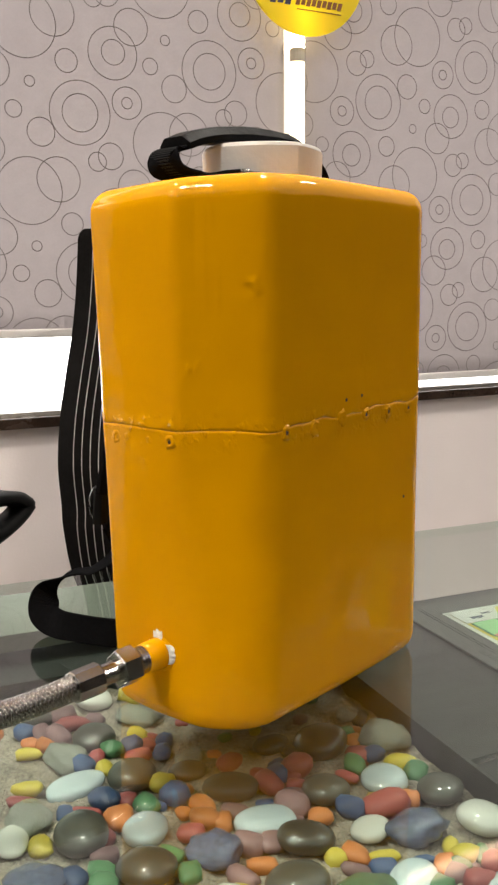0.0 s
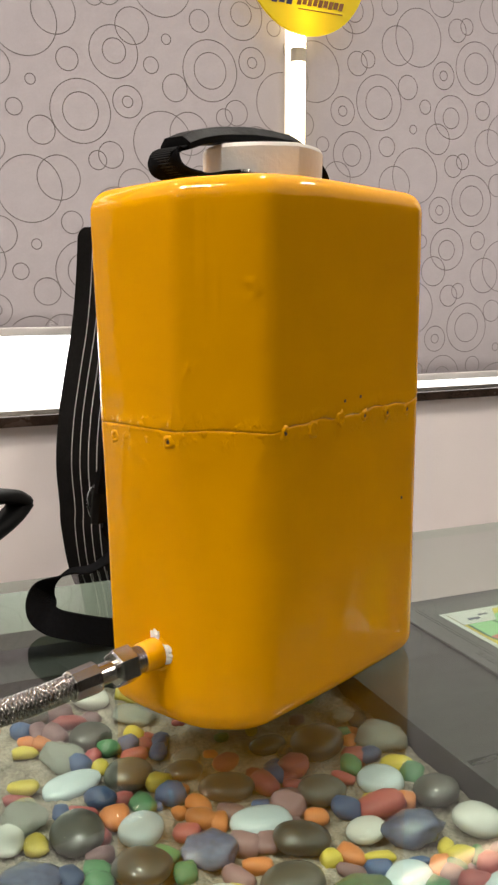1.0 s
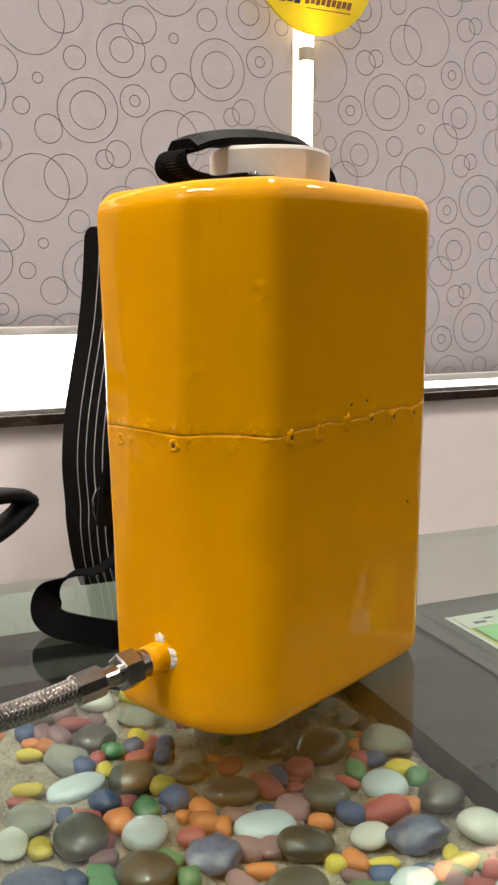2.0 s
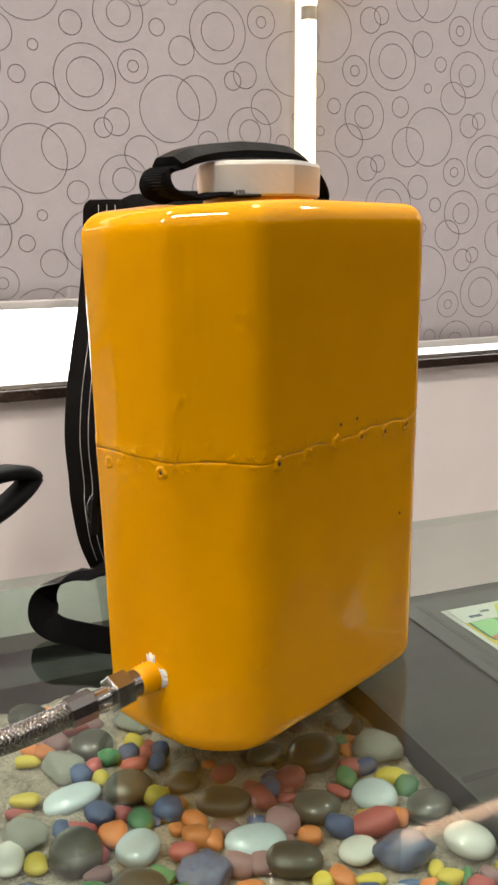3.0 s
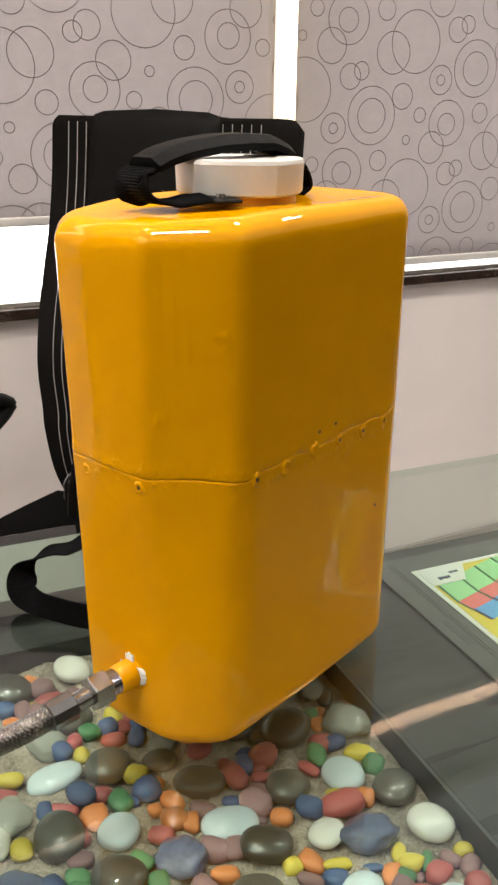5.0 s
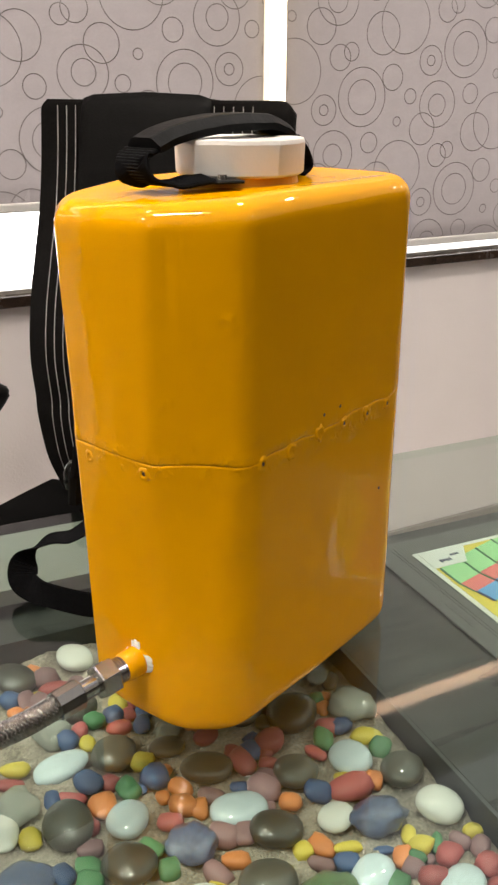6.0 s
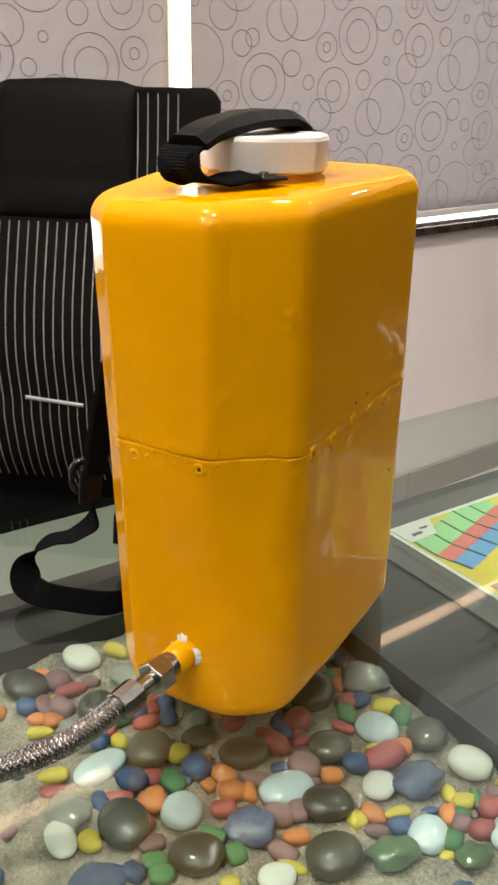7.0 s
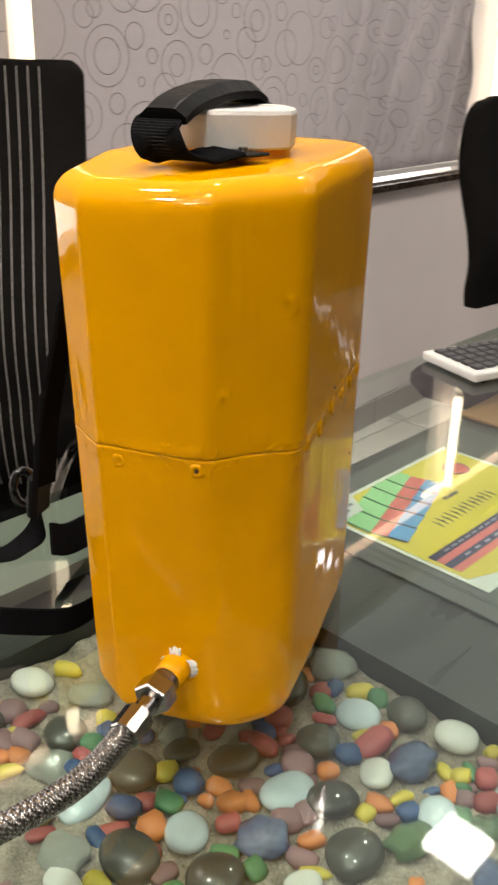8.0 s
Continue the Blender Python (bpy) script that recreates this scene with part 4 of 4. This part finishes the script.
def grip_bm(a, b, grow):
    """A folded sleeve with flat facets, thickest in the middle."""
    bm = bmesh.new()
    rings = []
    for i in range(a, b + 1):
        p = grip[i]
        f = i / 40
        t = (grip[min(i + 1, 40)] - grip[max(i - 1, 0)]).normalized()
        o = VS.cross(t).normalized()
        o = o if o.z > 0 else -o
        w = (0.0152 if f < 0.75 else 0.0152 - 0.006 * (f - 0.75) / 0.25) + grow
        h = 0.0022 + 0.0038 * math.sin(math.pi * min(1, 0.2 + f * 0.8)) ** 0.7 + grow
        kink = 0.0007 * noise.noise((f * 9, 0, 1))
        rings.append([p + VS * c + o * (d + kink) for c, d in ((-w, -h * 0.95), (-w * 1.02, -h * 0.1), (-w * 0.62, h * 0.92), (-w * 0.5, h * 1.0), (w * 0.5, h * 1.0), (w * 0.62, h * 0.92), (w, -h * 0.1), (w * 0.97, -h * 0.9), (w * 0.3, -h))])
    loft(bm, rings, cap0=True, cap1=True)
    bmesh.ops.recalc_face_normals(bm, faces=bm.faces[:])
    return bm


tpart("grip_sleeve", grip_bm(1, 40, 0.0), M_GRIP, "dark folded rubbery grip sleeve")
tail = spline([uv(0.621, 0.412, TH + 0.031), uv(0.632, 0.411, TH + 0.021), uv(0.637, 0.411, TH + 0.010), uv(0.630, 0.412, TH + 0.0045)], 20)
tpart("webbing_tail", ribbon_bm(tail, lambda i: 0.03, 0.003, lambda i: VS), M_WEB)

# outlet stub, union nut and braided hose
S0 = uv(TU0 + 0.006, 0.398, 0.829)
AX = Vector((-0.940, -0.341, -0.054)).normalized()
def collar_bm(a0, a1, prof, seed):
    """An uneven arc of filler round the outlet, from angle a0 to a1 (degrees)."""
    bm = bmesh.new()
    rings = []
    for d, rr in prof:
        ring = []
        for i in range(41):
            f = i / 40
            a = radians(a0 + (a1 - a0) * f)
            ends = 1.0 if a1 - a0 >= 360 else min(1.0, 5 * f, 5 * (1 - f))
            r = 0.0116 + (rr - 0.0116) * ends * (1 + 0.5 * noise.noise((math.cos(a) * 6 + seed, math.sin(a) * 6, rr * 400)))
            ring.append(S0 + AX * d + Vector((VS.x * math.cos(a), VS.y * math.cos(a), math.sin(a))) * r)
        rings.append(ring)
    loft(bm, rings, close=False)
    bmesh.ops.recalc_face_normals(bm, faces=bm.faces[:])
    return bm


collar = tpart("filler_collar", collar_bm(0, 360, ((0.0040, 0.0152), (0.0060, 0.0145), (0.0068, 0.0134), (0.0075, 0.0116)), 0.3), M_YELLOW, "painted filler round the outlet", smooth=True)
for a0, a1, wide in ((66, 108, 0.0186), (132, 212, 0.0156), (20, 45, 0.0150)):
    tpart("filler_chip", collar_bm(a0, a1, ((0.0045, wide), (0.0068, wide - 0.0006), (0.0076, wide - 0.0022), (0.0080, 0.0116)), a0), M_PUTTY, "chipped pale filler", smooth=True, parent=collar)
stub = tpart("outlet_stub", prism_bm(S0 + AX * 0.002, S0 + AX * 0.021, 0.0116, 0.0108, 36, bevel=0.0012), M_YELLOW, smooth=True)
for i in range(4):
    tpart("thread_ring", prism_bm(S0 + AX * (0.0205 + i * 0.0022), S0 + AX * (0.0221 + i * 0.0022), 0.0098, 0.0098, 28), M_STEEL)
tpart("thread_core", prism_bm(S0 + AX * 0.018, S0 + AX * 0.032, 0.0088, 0.0088, 24), M_STEEL)
tpart("union_nut", prism_bm(S0 + AX * 0.0285, S0 + AX * 0.0435, 0.0136, 0.0136, 6, twist=0.35, bevel=0.0012), M_STEEL, "steel hexagon nut")
HP = [S0 + AX * 0.0435, S0 + AX * 0.060]
tpart("coupling", prism_bm(HP[0] - AX * 0.004, HP[1] + AX * 0.004, 0.0074, 0.0074, 24, bevel=0.0006), M_STEEL)
F0, F1 = S0 + AX * 0.060, S0 + AX * 0.077
tpart("ferrule", prism_bm(F0 - AX * 0.002, F1 + AX * 0.002, 0.0112, 0.0108, 10, bevel=0.001), M_STEEL, "crimped steel ferrule")
hose_path = spline([F1 + Vector((0.004, 0.0014, 0.0004)), (0.128, 0.519, 0.8225), (0.100, 0.518, 0.818), (0.060, 0.530, 0.809), (0.0, 0.560, 0.793), (-0.08, 0.60, 0.7855), (-0.20, 0.62, 0.7855), (-0.34, 0.58, 0.7855)], 150)
HR = 0.0083
hose = tpart("hose", tube_bm(hose_path, HR - 0.0012, 16), M_CORE, "dark inner hose under a steel wire braid", smooth=True)
fr = frame_along(hose_path)
NS, TURNS = 8, 8.5
steps = 1300
for hand in (1, -1):
    for k in range(NS):
        verts, faces = [], []
        for i in range(steps + 1):
            f = i / steps * (len(hose_path) - 1)
            j = min(int(f), len(hose_path) - 2)
            w = f - j
            p = hose_path[j].lerp(hose_path[j + 1], w)
            t, s, up_ = [fr[j][q].lerp(fr[j + 1][q], w).normalized() for q in range(3)]
            a0 = hand * 2 * math.pi * TURNS * i / steps + 2 * math.pi * k / NS
            wob = 0.0004 * math.cos(NS * 2 * math.pi * TURNS * i / steps + (0 if hand > 0 else math.pi))
            for da, dr in ((-0.30, -0.0003), (-0.25, 0.00005), (0.0, 0.00015), (0.25, 0.00005), (0.30, -0.0003)):
                a = a0 + da
                verts.append(p + (s * math.cos(a) + up_ * math.sin(a)) * (HR + wob + dr) - TBASE)
            if i:
                b0, c0 = 5 * (i - 1), 5 * i
                faces += [(b0 + q, b0 + q + 1, c0 + q + 1, c0 + q) for q in range(4)]
        me = bpy.data.meshes.new("braid_strand")
        me.from_pydata(verts, [], faces)
        me.materials.append(M_BRAID)
        me.polygons.foreach_set("use_smooth", [True] * len(me.polygons))
        new("braid_strand", me).parent = hose

# carrying straps at the back
VZ = Vector((0, 0, 1))
sp = spline([uv(0.565, TV1 - 0.004, 1.145), uv(0.556, TV1 + 0.028, 1.09), uv(0.545, TV1 + 0.044, 1.02), uv(0.527, TV1 + 0.050, 0.96), uv(0.514, TV1 + 0.050, 0.910)], 30)
tpart("shoulder_strap", ribbon_bm(sp, lambda i: 0.031, 0.005, lambda i: US), M_WEB, "wide padded black shoulder strap")
sp = spline([uv(0.515, TV1 + 0.054, 0.918), uv(0.515, TV1 + 0.058, 0.885)], 6)
tpart("buckle", ribbon_bm(sp, lambda i: 0.027, 0.010, lambda i: US), M_PLASTIC, "black plastic ladder buckle")
LAT = Vector((0.97, -0.25, 0))
oval = [Vector((0.2250, 0.7440, 0.8957)) + LAT * (0.0085 * math.cos(a)) + Vector((0, 0, 1)) * (0.0150 * math.sin(a)) for a in [2 * math.pi * i / 36 for i in range(37)]]
tpart("adjuster_loop", tube_bm(oval, 0.0036, 12), M_GLOSSBLACK, "shiny black oval adjuster loop", smooth=True)
lo = spline([uv(0.514, TV1 + 0.057, 0.890), (0.236, 0.748, 0.850), (0.220, 0.762, 0.830), (0.199, 0.770, 0.826), (0.178, 0.768, 0.813), (0.171, 0.760, 0.797), (0.178, 0.750, 0.7885), (0.196, 0.724, 0.7885), (0.226, 0.697, 0.789), (0.262, 0.698, 0.789), (0.290, 0.702, 0.789)], 70)
TWIST = [(0, (0.3, 0.75, 0.3)), (8, (0.15, 0.9, 0.0)), (20, (0.2, 0.9, -0.12)), (29, (0.9, 0.3, 0.1)), (36, (0.9, -0.2, 0.4)), (46, (0.1, -0.2, 1.0)), (70, (0.1, -0.2, 1.0))]


def strap_side(i):
    for (a, p), (b, q) in zip(TWIST, TWIST[1:]):
        if i <= b:
            return Vector(p).lerp(Vector(q), (i - a) / (b - a))


tpart("webbing_strap", ribbon_bm(lo, lambda i: 0.028, 0.0022, strap_side), M_WEB, "loose black webbing strap looped on the glass")
sp = spline([uv(0.67, 0.575, 0.790), uv(0.613, 0.58, 0.800), uv(0.588, 0.585, 0.812)], 16)
tpart("strap_tab", ribbon_bm(sp, lambda i: 0.03, 0.003, lambda i: Vector((0.2, 0.3, 0.5))), M_WEB, "folded strap end")

# ---- print-outs, pad and keyboard ----
pad = tagged(empty("desk_pad", Matrix.Translation((0.556, 0.40, ZL))), "grey plastic desk pad under the glass", "desk pad")
part("pad_sheet", box_bm(0, 0.40, 0, 0.372, 0.0, 0.003, 0.0008, 1), M_PAD, pad)
bm = bmesh.new()
for a, b, c, d in ((0.0, 0.0012, 0.0, 0.372), (0.0225, 0.0232, 0.02, 0.36), (0.0265, 0.0270, 0.02, 0.36)):
    add_box(bm, a, b, c, d, 0.0031, 0.0034)
part("ruled_line", bm, M_PADLINE, pad)
bm = bmesh.new()
for q in range(6):
    add_box(bm, 0.0115, 0.0185, 0.196 + q * 0.0075, 0.201 + q * 0.0075, 0.0031, 0.0034)
part("maker_mark_bars", bm, M_PADLINE, pad)

sheet = tagged(empty("printed_leaflet", Matrix.Translation((0.594, 0.508, ZL + 0.0035))), "yellow printed leaflet with green, red and blue roof sheets", "leaflet")
part("paper", box_bm(0, 0.276, 0, 0.230, 0, 0.0006), M_PAPER, sheet)


def ink(name, polys, m, layer):
    bm = bmesh.new()
    z = 0.0006 + 0.00025 * layer
    for poly in polys:
        p = [Vector((x - 0.594, y - 0.508, z)) for x, y in poly]
        lowv = [bm.verts.new(q - Vector((0, 0, 0.0002))) for q in p]
        top = [bm.verts.new(q) for q in p]
        bm.faces.new(top)
        for i in range(len(p)):
            j = (i + 1) % len(p)
            bm.faces.new((lowv[i], lowv[j], top[j], top[i]))
    bmesh.ops.recalc_face_normals(bm, faces=bm.faces[:])
    part(name, bm, m, sheet)


def rect(x0, x1, y0, y1):
    return [(x0, y0), (x1, y0), (x1, y1), (x0, y1)]


M_PLAV = mat("print_lavender", (0.36, 0.34, 0.44), 0.5, var=0.05)
ink("yellow_ground", [[(0.600, 0.536), (0.660, 0.512), (0.864, 0.512), (0.864, 0.732), (0.600, 0.732)]], M_PYEL, 1)
ink("white_label", [[(0.599, 0.700), (0.641, 0.700), (0.660, 0.733), (0.599, 0.733)]], M_PAPER, 5)
XS = [0.604, 0.637, 0.668, 0.698, 0.727, 0.755]
green, red, blue, lines = [], [], [], []
for i in range(5):
    xa, xb = XS[i], XS[i + 1] + 0.003
    s = 0.345
    ga, gb = 0.664 + s * (xa - 0.606), 0.664 + s * (xb - 0.606)
    step = 0.002
    ta, tb = min(0.731, ga + 0.036), min(0.731, gb + 0.036)
    if i == 0:
        ta, tb = 0.699, 0.708
    green.append([(xa, ga), (xb, gb - step), (xb, tb), (xa, ta)])
    red.append([(xa + 0.006, ga - 0.019), (xb + 0.006, gb - 0.019 - step), (xb, gb - step), (xa, ga)])
    blue.append([(xa + 0.012, ga - 0.042), (xb + 0.012, gb - 0.042 - step), (xb + 0.006, gb - 0.019 - step), (xa + 0.006, ga - 0.019)])
    lines.append([(xa - 0.001, ga), (xa + 0.0018, ga), (xa + 0.0018, ta), (xa - 0.001, ta)])
    lines.append([(xa + 0.004, ga - 0.019), (xa + 0.0065, ga - 0.019), (xa + 0.0012, ga), (xa - 0.001, ga)])
ink("green_sheets", green, M_PGRN, 3)
ink("red_sheets", red, M_PRED, 3)
ink("blue_sheets", blue, M_PBLU, 3)
ink("sheet_edges", lines, M_PDGR, 4)
ink("edge_shade", [[(q[0][0] - 0.001, q[0][1]), (q[0][0] + 0.0025, q[0][1]), (q[3][0] + 0.0025, q[3][1]), (q[3][0] - 0.001, q[3][1])] for q in blue], M_PNAV, 4)
ink("badge_rim", [[(0.821 + 0.0175 * math.cos(a), 0.688 + 0.0175 * math.sin(a)) for a in [2 * math.pi * i / 32 for i in range(32)]]], M_PNAV, 3)
ink("badge", [[(0.821 + 0.0155 * math.cos(a), 0.688 + 0.0155 * math.sin(a)) for a in [2 * math.pi * i / 32 for i in range(32)]]], M_PRED, 4)
ink("navy_stripe", [rect(0.606, 0.855, 0.578, 0.588), rect(0.606, 0.855, 0.558, 0.568)], M_PNAV, 3)
ink("red_stripe", [rect(0.607, 0.855, 0.568, 0.578), rect(0.607, 0.855, 0.548, 0.558)], M_PRED, 3)
ink("stripe_text_bars", [rect(0.63 + 0.014 * i, 0.64 + 0.014 * i, 0.5815, 0.5842) for i in range(12)] + [rect(0.64 + 0.02 * i, 0.65 + 0.02 * i, 0.5615, 0.5645) for i in range(7)], M_PLAV, 4)
ink("script_bars", [rect(0.676 + 0.0095 * i, 0.6778 + 0.0095 * i, 0.613, 0.629 + 0.003 * (i % 2)) for i in range(13)] + [rect(0.676 + 0.0095 * i, 0.681 + 0.0095 * i, 0.621, 0.6228) for i in range(13) if i % 4 != 3], M_PNAV, 3)
ink("small_text_bars", [rect(0.735 + 0.005 * i, 0.7385 + 0.005 * i, 0.648, 0.653) for i in range(6)], M_PNAV, 3)
ink("label_bars", [rect(0.613 + 0.004 * i, 0.616 + 0.004 * i, 0.708 + 0.001 * (i % 2), 0.714) for i in range(4)] + [rect(0.632 + 0.003 * i, 0.634 + 0.003 * i, 0.717, 0.721) for i in range(4)], M_PNAV, 6)

kb = tagged(empty("keyboard"), "white computer keyboard with dark keys on the glass", "keyboard")
kb.matrix_world = Matrix.Translation((1.021, 0.786, ZG)) @ Matrix.Rotation(radians(-17), 4, "Z")
part("case", box_bm(0, 0.42, 0, 0.125, 0.003, 0.018, 0.004), M_KEYW, kb)
for fx in (0.03, 0.38):
    for fy in (0.015, 0.10):
        part("foot", prism_bm((fx, fy, 0.0), (fx, fy, 0.004), 0.006, 0.006, 12), M_PLASTIC, kb)
for r in range(5):
    for c in range(18):
        kx, ky = 0.012 + c * 0.0222, 0.012 + r * 0.0208
        part("key", box_bm(kx, kx + 0.0192, ky, ky + 0.018, 0.0175, 0.0225, 0.002, 1), M_KEYD, kb)


# ---- office chairs ----
def chair(m, striped, lift, label, arms=True, foot=0.44):
    root = tagged(empty("office_chair", m), label, "office chair", group="black office chairs")
    W = 0.225
    prof = [(0.44, 0.02), (0.50, 0.045), (0.58, 0.085), (0.66, 0.10), (0.70, 0.098), (0.78, 0.105), (0.86, 0.092), (0.94, 0.065), (1.02, 0.035), (1.10, 0.015), (1.17, 0.004), (1.205, 0.0)]
    path = spline([(0, -y, z + lift) for z, y in prof if z >= foot], 60)

    def fw(f):
        i = f * 60
        j = min(int(i), 59)
        return path[j].lerp(path[j + 1], i - j)

    bm = bmesh.new()
    rings = []
    for i in range(61):
        p = path[i]
        t = (path[min(i + 1, 60)] - path[max(i - 1, 0)]).normalized()
        nrm = Vector((0, t.z, -t.y))
        nrm = nrm if nrm.y > 0 else -nrm
        w = W * (0.93 + 0.07 * min(1, i / 20)) * {58: 0.992, 59: 0.975, 60: 0.94}.get(i, 1)
        if not striped and i > 31:
            w *= math.sqrt(1 - 0.80 * ((i - 31) / 29) ** 2)
        th = 0.05 if i < 58 else 0.035
        ring = []
        for a, b in ((-1, 0.012), (-0.97, 0.0), (-0.6, -0.003), (0, -0.006), (0.6, -0.003), (0.97, 0.0), (1, 0.012), (1, th - 0.012), (0.96, th), (0.3, th + 0.005), (-0.3, th + 0.005), (-0.96, th), (-1, th - 0.012)):
            # the sides wrap forward a little
            ring.append(Vector((a * w, p.y, p.z)) + nrm * (b - 0.012 * a * a))
        rings.append(ring)
    loft(bm, rings, cap0=True, cap1=True)
    bmesh.ops.recalc_face_normals(bm, faces=bm.faces[:])
    back = part("backrest", bm, M_FABRIC, root, "tall padded black fabric backrest", smooth=True)
    if striped:
        for k in range(23):
            x = -W + 0.039 + k * 0.0166
            inpad = -0.142 < x < 0.092
            if x > 0.165:
                continue
            pts = [fw(q / 80) for q in range(11, 79)]
            if inpad:
                pts = [p for p in pts if p.z - lift < 1.0]
            pts = [Vector((x, p.y - 0.0075 - 0.006 * (x / W) ** 2, p.z)) for p in pts]
            part("pinstripe", ribbon_bm(pts, lambda i: 0.0012, 0.0012, lambda i: Vector((1, 0, 0))), M_STRIPE, back)
        bm = bmesh.new()
        rings = []
        for q in range(16):
            z = 1.003 + 0.203 * q / 15
            p = [c for c in path if c.z - lift <= min(z, 1.2)][-1]
            e = 0.016 * (1 - abs(q / 7.5 - 1) ** 6)
            arch = 0.012 * (q / 15) ** 6
            rings.append([Vector((x, p.y - 0.006 - (e if 0 < j < 6 else 0) + (0.004 if j in (0, 6) else 0), z + lift + arch * (1 - abs((x + 0.025) / 0.118) ** 5))) for j, x in enumerate((-0.142, -0.139, -0.12, -0.025, 0.07, 0.089, 0.092))] + [Vector((0.092, p.y + 0.03, z + lift)), Vector((-0.142, p.y + 0.03, z + lift))])
        loft(bm, rings, cap0=True, cap1=True)
        bmesh.ops.recalc_face_normals(bm, faces=bm.faces[:])
        part("headrest_pad", bm, M_LEATHER, root, "black leatherette headrest pad", smooth=True)
        pz = 0.704 + lift
        part("trim_bar", tube_bm([Vector((-0.09, -0.118, pz + 0.004)), Vector((0.012, -0.120, pz - 0.004))], 0.0034, 10), M_BARMETAL, root, "short pale metal trim bar")
    # seat
    bm = bmesh.new()
    rings = []
    for y, zc, th in ((0.03, 0.434, 0.06), (0.0, 0.433, 0.11), (-0.10, 0.443, 0.12), (-0.20, 0.454, 0.124), (-0.40, 0.452, 0.116), (-0.47, 0.440, 0.094), (-0.50, 0.427, 0.05)):
        rings.append([Vector((a * 0.29, y, zc + lift + b * th / 2)) for a, b in ((-1, -0.4), (-0.9, -1), (0, -1), (0.9, -1), (1, -0.4), (1, 0.5), (0.92, 0.95), (0.5, 1.0), (0, 0.93), (-0.5, 1.0), (-0.92, 0.95), (-1, 0.5))])
    loft(bm, rings, cap0=True, cap1=True)
    bmesh.ops.recalc_face_normals(bm, faces=bm.faces[:])
    part("seat", bm, M_SEAT, root, "black fabric seat cushion", smooth=True)
    for s in (-1, 1) if arms else ():
        x = s * 0.303
        pts = spline([(x, -0.105, 0.700 + lift), (x, -0.15, 0.722 + lift), (x, -0.25, 0.735 + lift), (x, -0.34, 0.725 + lift), (x, -0.375, 0.695 + lift), (x, -0.33, 0.660 + lift), (x, -0.22, 0.664 + lift), (x, -0.14, 0.682 + lift), (x, -0.105, 0.700 + lift)], 48)
        part("armrest", ribbon_bm(pts, lambda i: 0.05, lambda i: 0.026, lambda i: Vector((1, 0, 0))), M_PLASTIC, root, "looped black plastic armrest", smooth=True)
        part("arm_support", tube_bm(spline([(x, -0.29, 0.655 + lift), (x + s * 0.012, -0.27, 0.56 + lift), (x, -0.22, 0.45 + lift), (x - s * 0.06, -0.20, 0.405 + lift)], 16), 0.013, 12), M_STEEL, root, "bent chrome arm support", smooth=True)
    if arms:
        part("arm_brace", tube_bm(spline([(0.24, -0.25, 0.70), (0.20, -0.18, 0.65), (0.165, -0.19, 0.56), (0.14, -0.20, 0.44)], 20), 0.009, 12), M_STEEL, root, "bent chrome brace", smooth=True)
    zb = 0.415 + lift
    part("gas_column", prism_bm((0, -0.23, 0.10), (0, -0.23, zb), 0.026, 0.022, 20), M_STEEL, root)
    part("tilt_plate", box_bm(-0.11, 0.11, -0.36, -0.08, zb - 0.03, zb + 0.02, 0.006), M_PLASTIC, root)
    for k in range(5):
        a = 2 * math.pi * k / 5 + 0.3
        d = Vector((math.cos(a), math.sin(a), 0))
        c = Vector((0, -0.23, 0))
        leg = part("base_leg", tube_bm([c + Vector((0, 0, 0.115)), c + d * 0.15 + Vector((0, 0, 0.105)), c + d * 0.29 + Vector((0, 0, 0.075))], lambda i: 0.022 - 0.004 * i, 10), M_STEEL, root)
        s = Vector((-d.y, d.x, 0))
        part("caster", prism_bm(c + d * 0.29 - s * 0.022 + Vector((0, 0, 0.029)), c + d * 0.29 + s * 0.022 + Vector((0, 0, 0.029)), 0.029, 0.029, 20, bevel=0.004), M_PLASTIC, leg)
    return root


chair(pose(0.577, 1.50, 0, 0, 0, -42.2), True, 0.0, "black office chair with white pinstripes behind the desk")
chair(pose(2.27, 1.45, 0, 0, 0, -8), False, -0.074, "plain black office chair behind the desk", False, 0.62)

# ---- floor and skirting tiles ----
bm = box_bm(-0.298, 0.298, -0.298, 0.298, -0.004, 0.0, 0.001, 1)
tile_me = bpy.data.meshes.new("floor_tile")
bm.to_mesh(tile_me)
bm.free()
tile_me.materials.append(M_FLOOR)
for i in range(11):
    for j in range(10):
        cx, cy = X0 + 0.3 + i * 0.6, 2.13 - j * 0.6
        if cy < Y0 + 0.25:
            continue
        t = new("tile", tile_me)
        t.location = (cx, cy, 0)
        t.parent = floor
        t.matrix_parent_inverse = floor.matrix_world.inverted()
skirt = tagged(empty("baseboard", ASKEW), "grey-brown tiled skirting along the window wall", "baseboard", kind="structure")
bm = box_bm(-0.2985, 0.2985, -0.006, 0.006, 0.0, 0.092, 0.0012, 1)
sk_me = bpy.data.meshes.new("skirting_tile")
bm.to_mesh(sk_me)
bm.free()
sk_me.materials.append(M_SKIRT)
for i in range(12):
    t = new("tile", sk_me)
    t.parent = skirt
    t.location = (X0 + 0.3 + i * 0.6 - 0.1, WALL_Y - 0.0065, 0.0005)
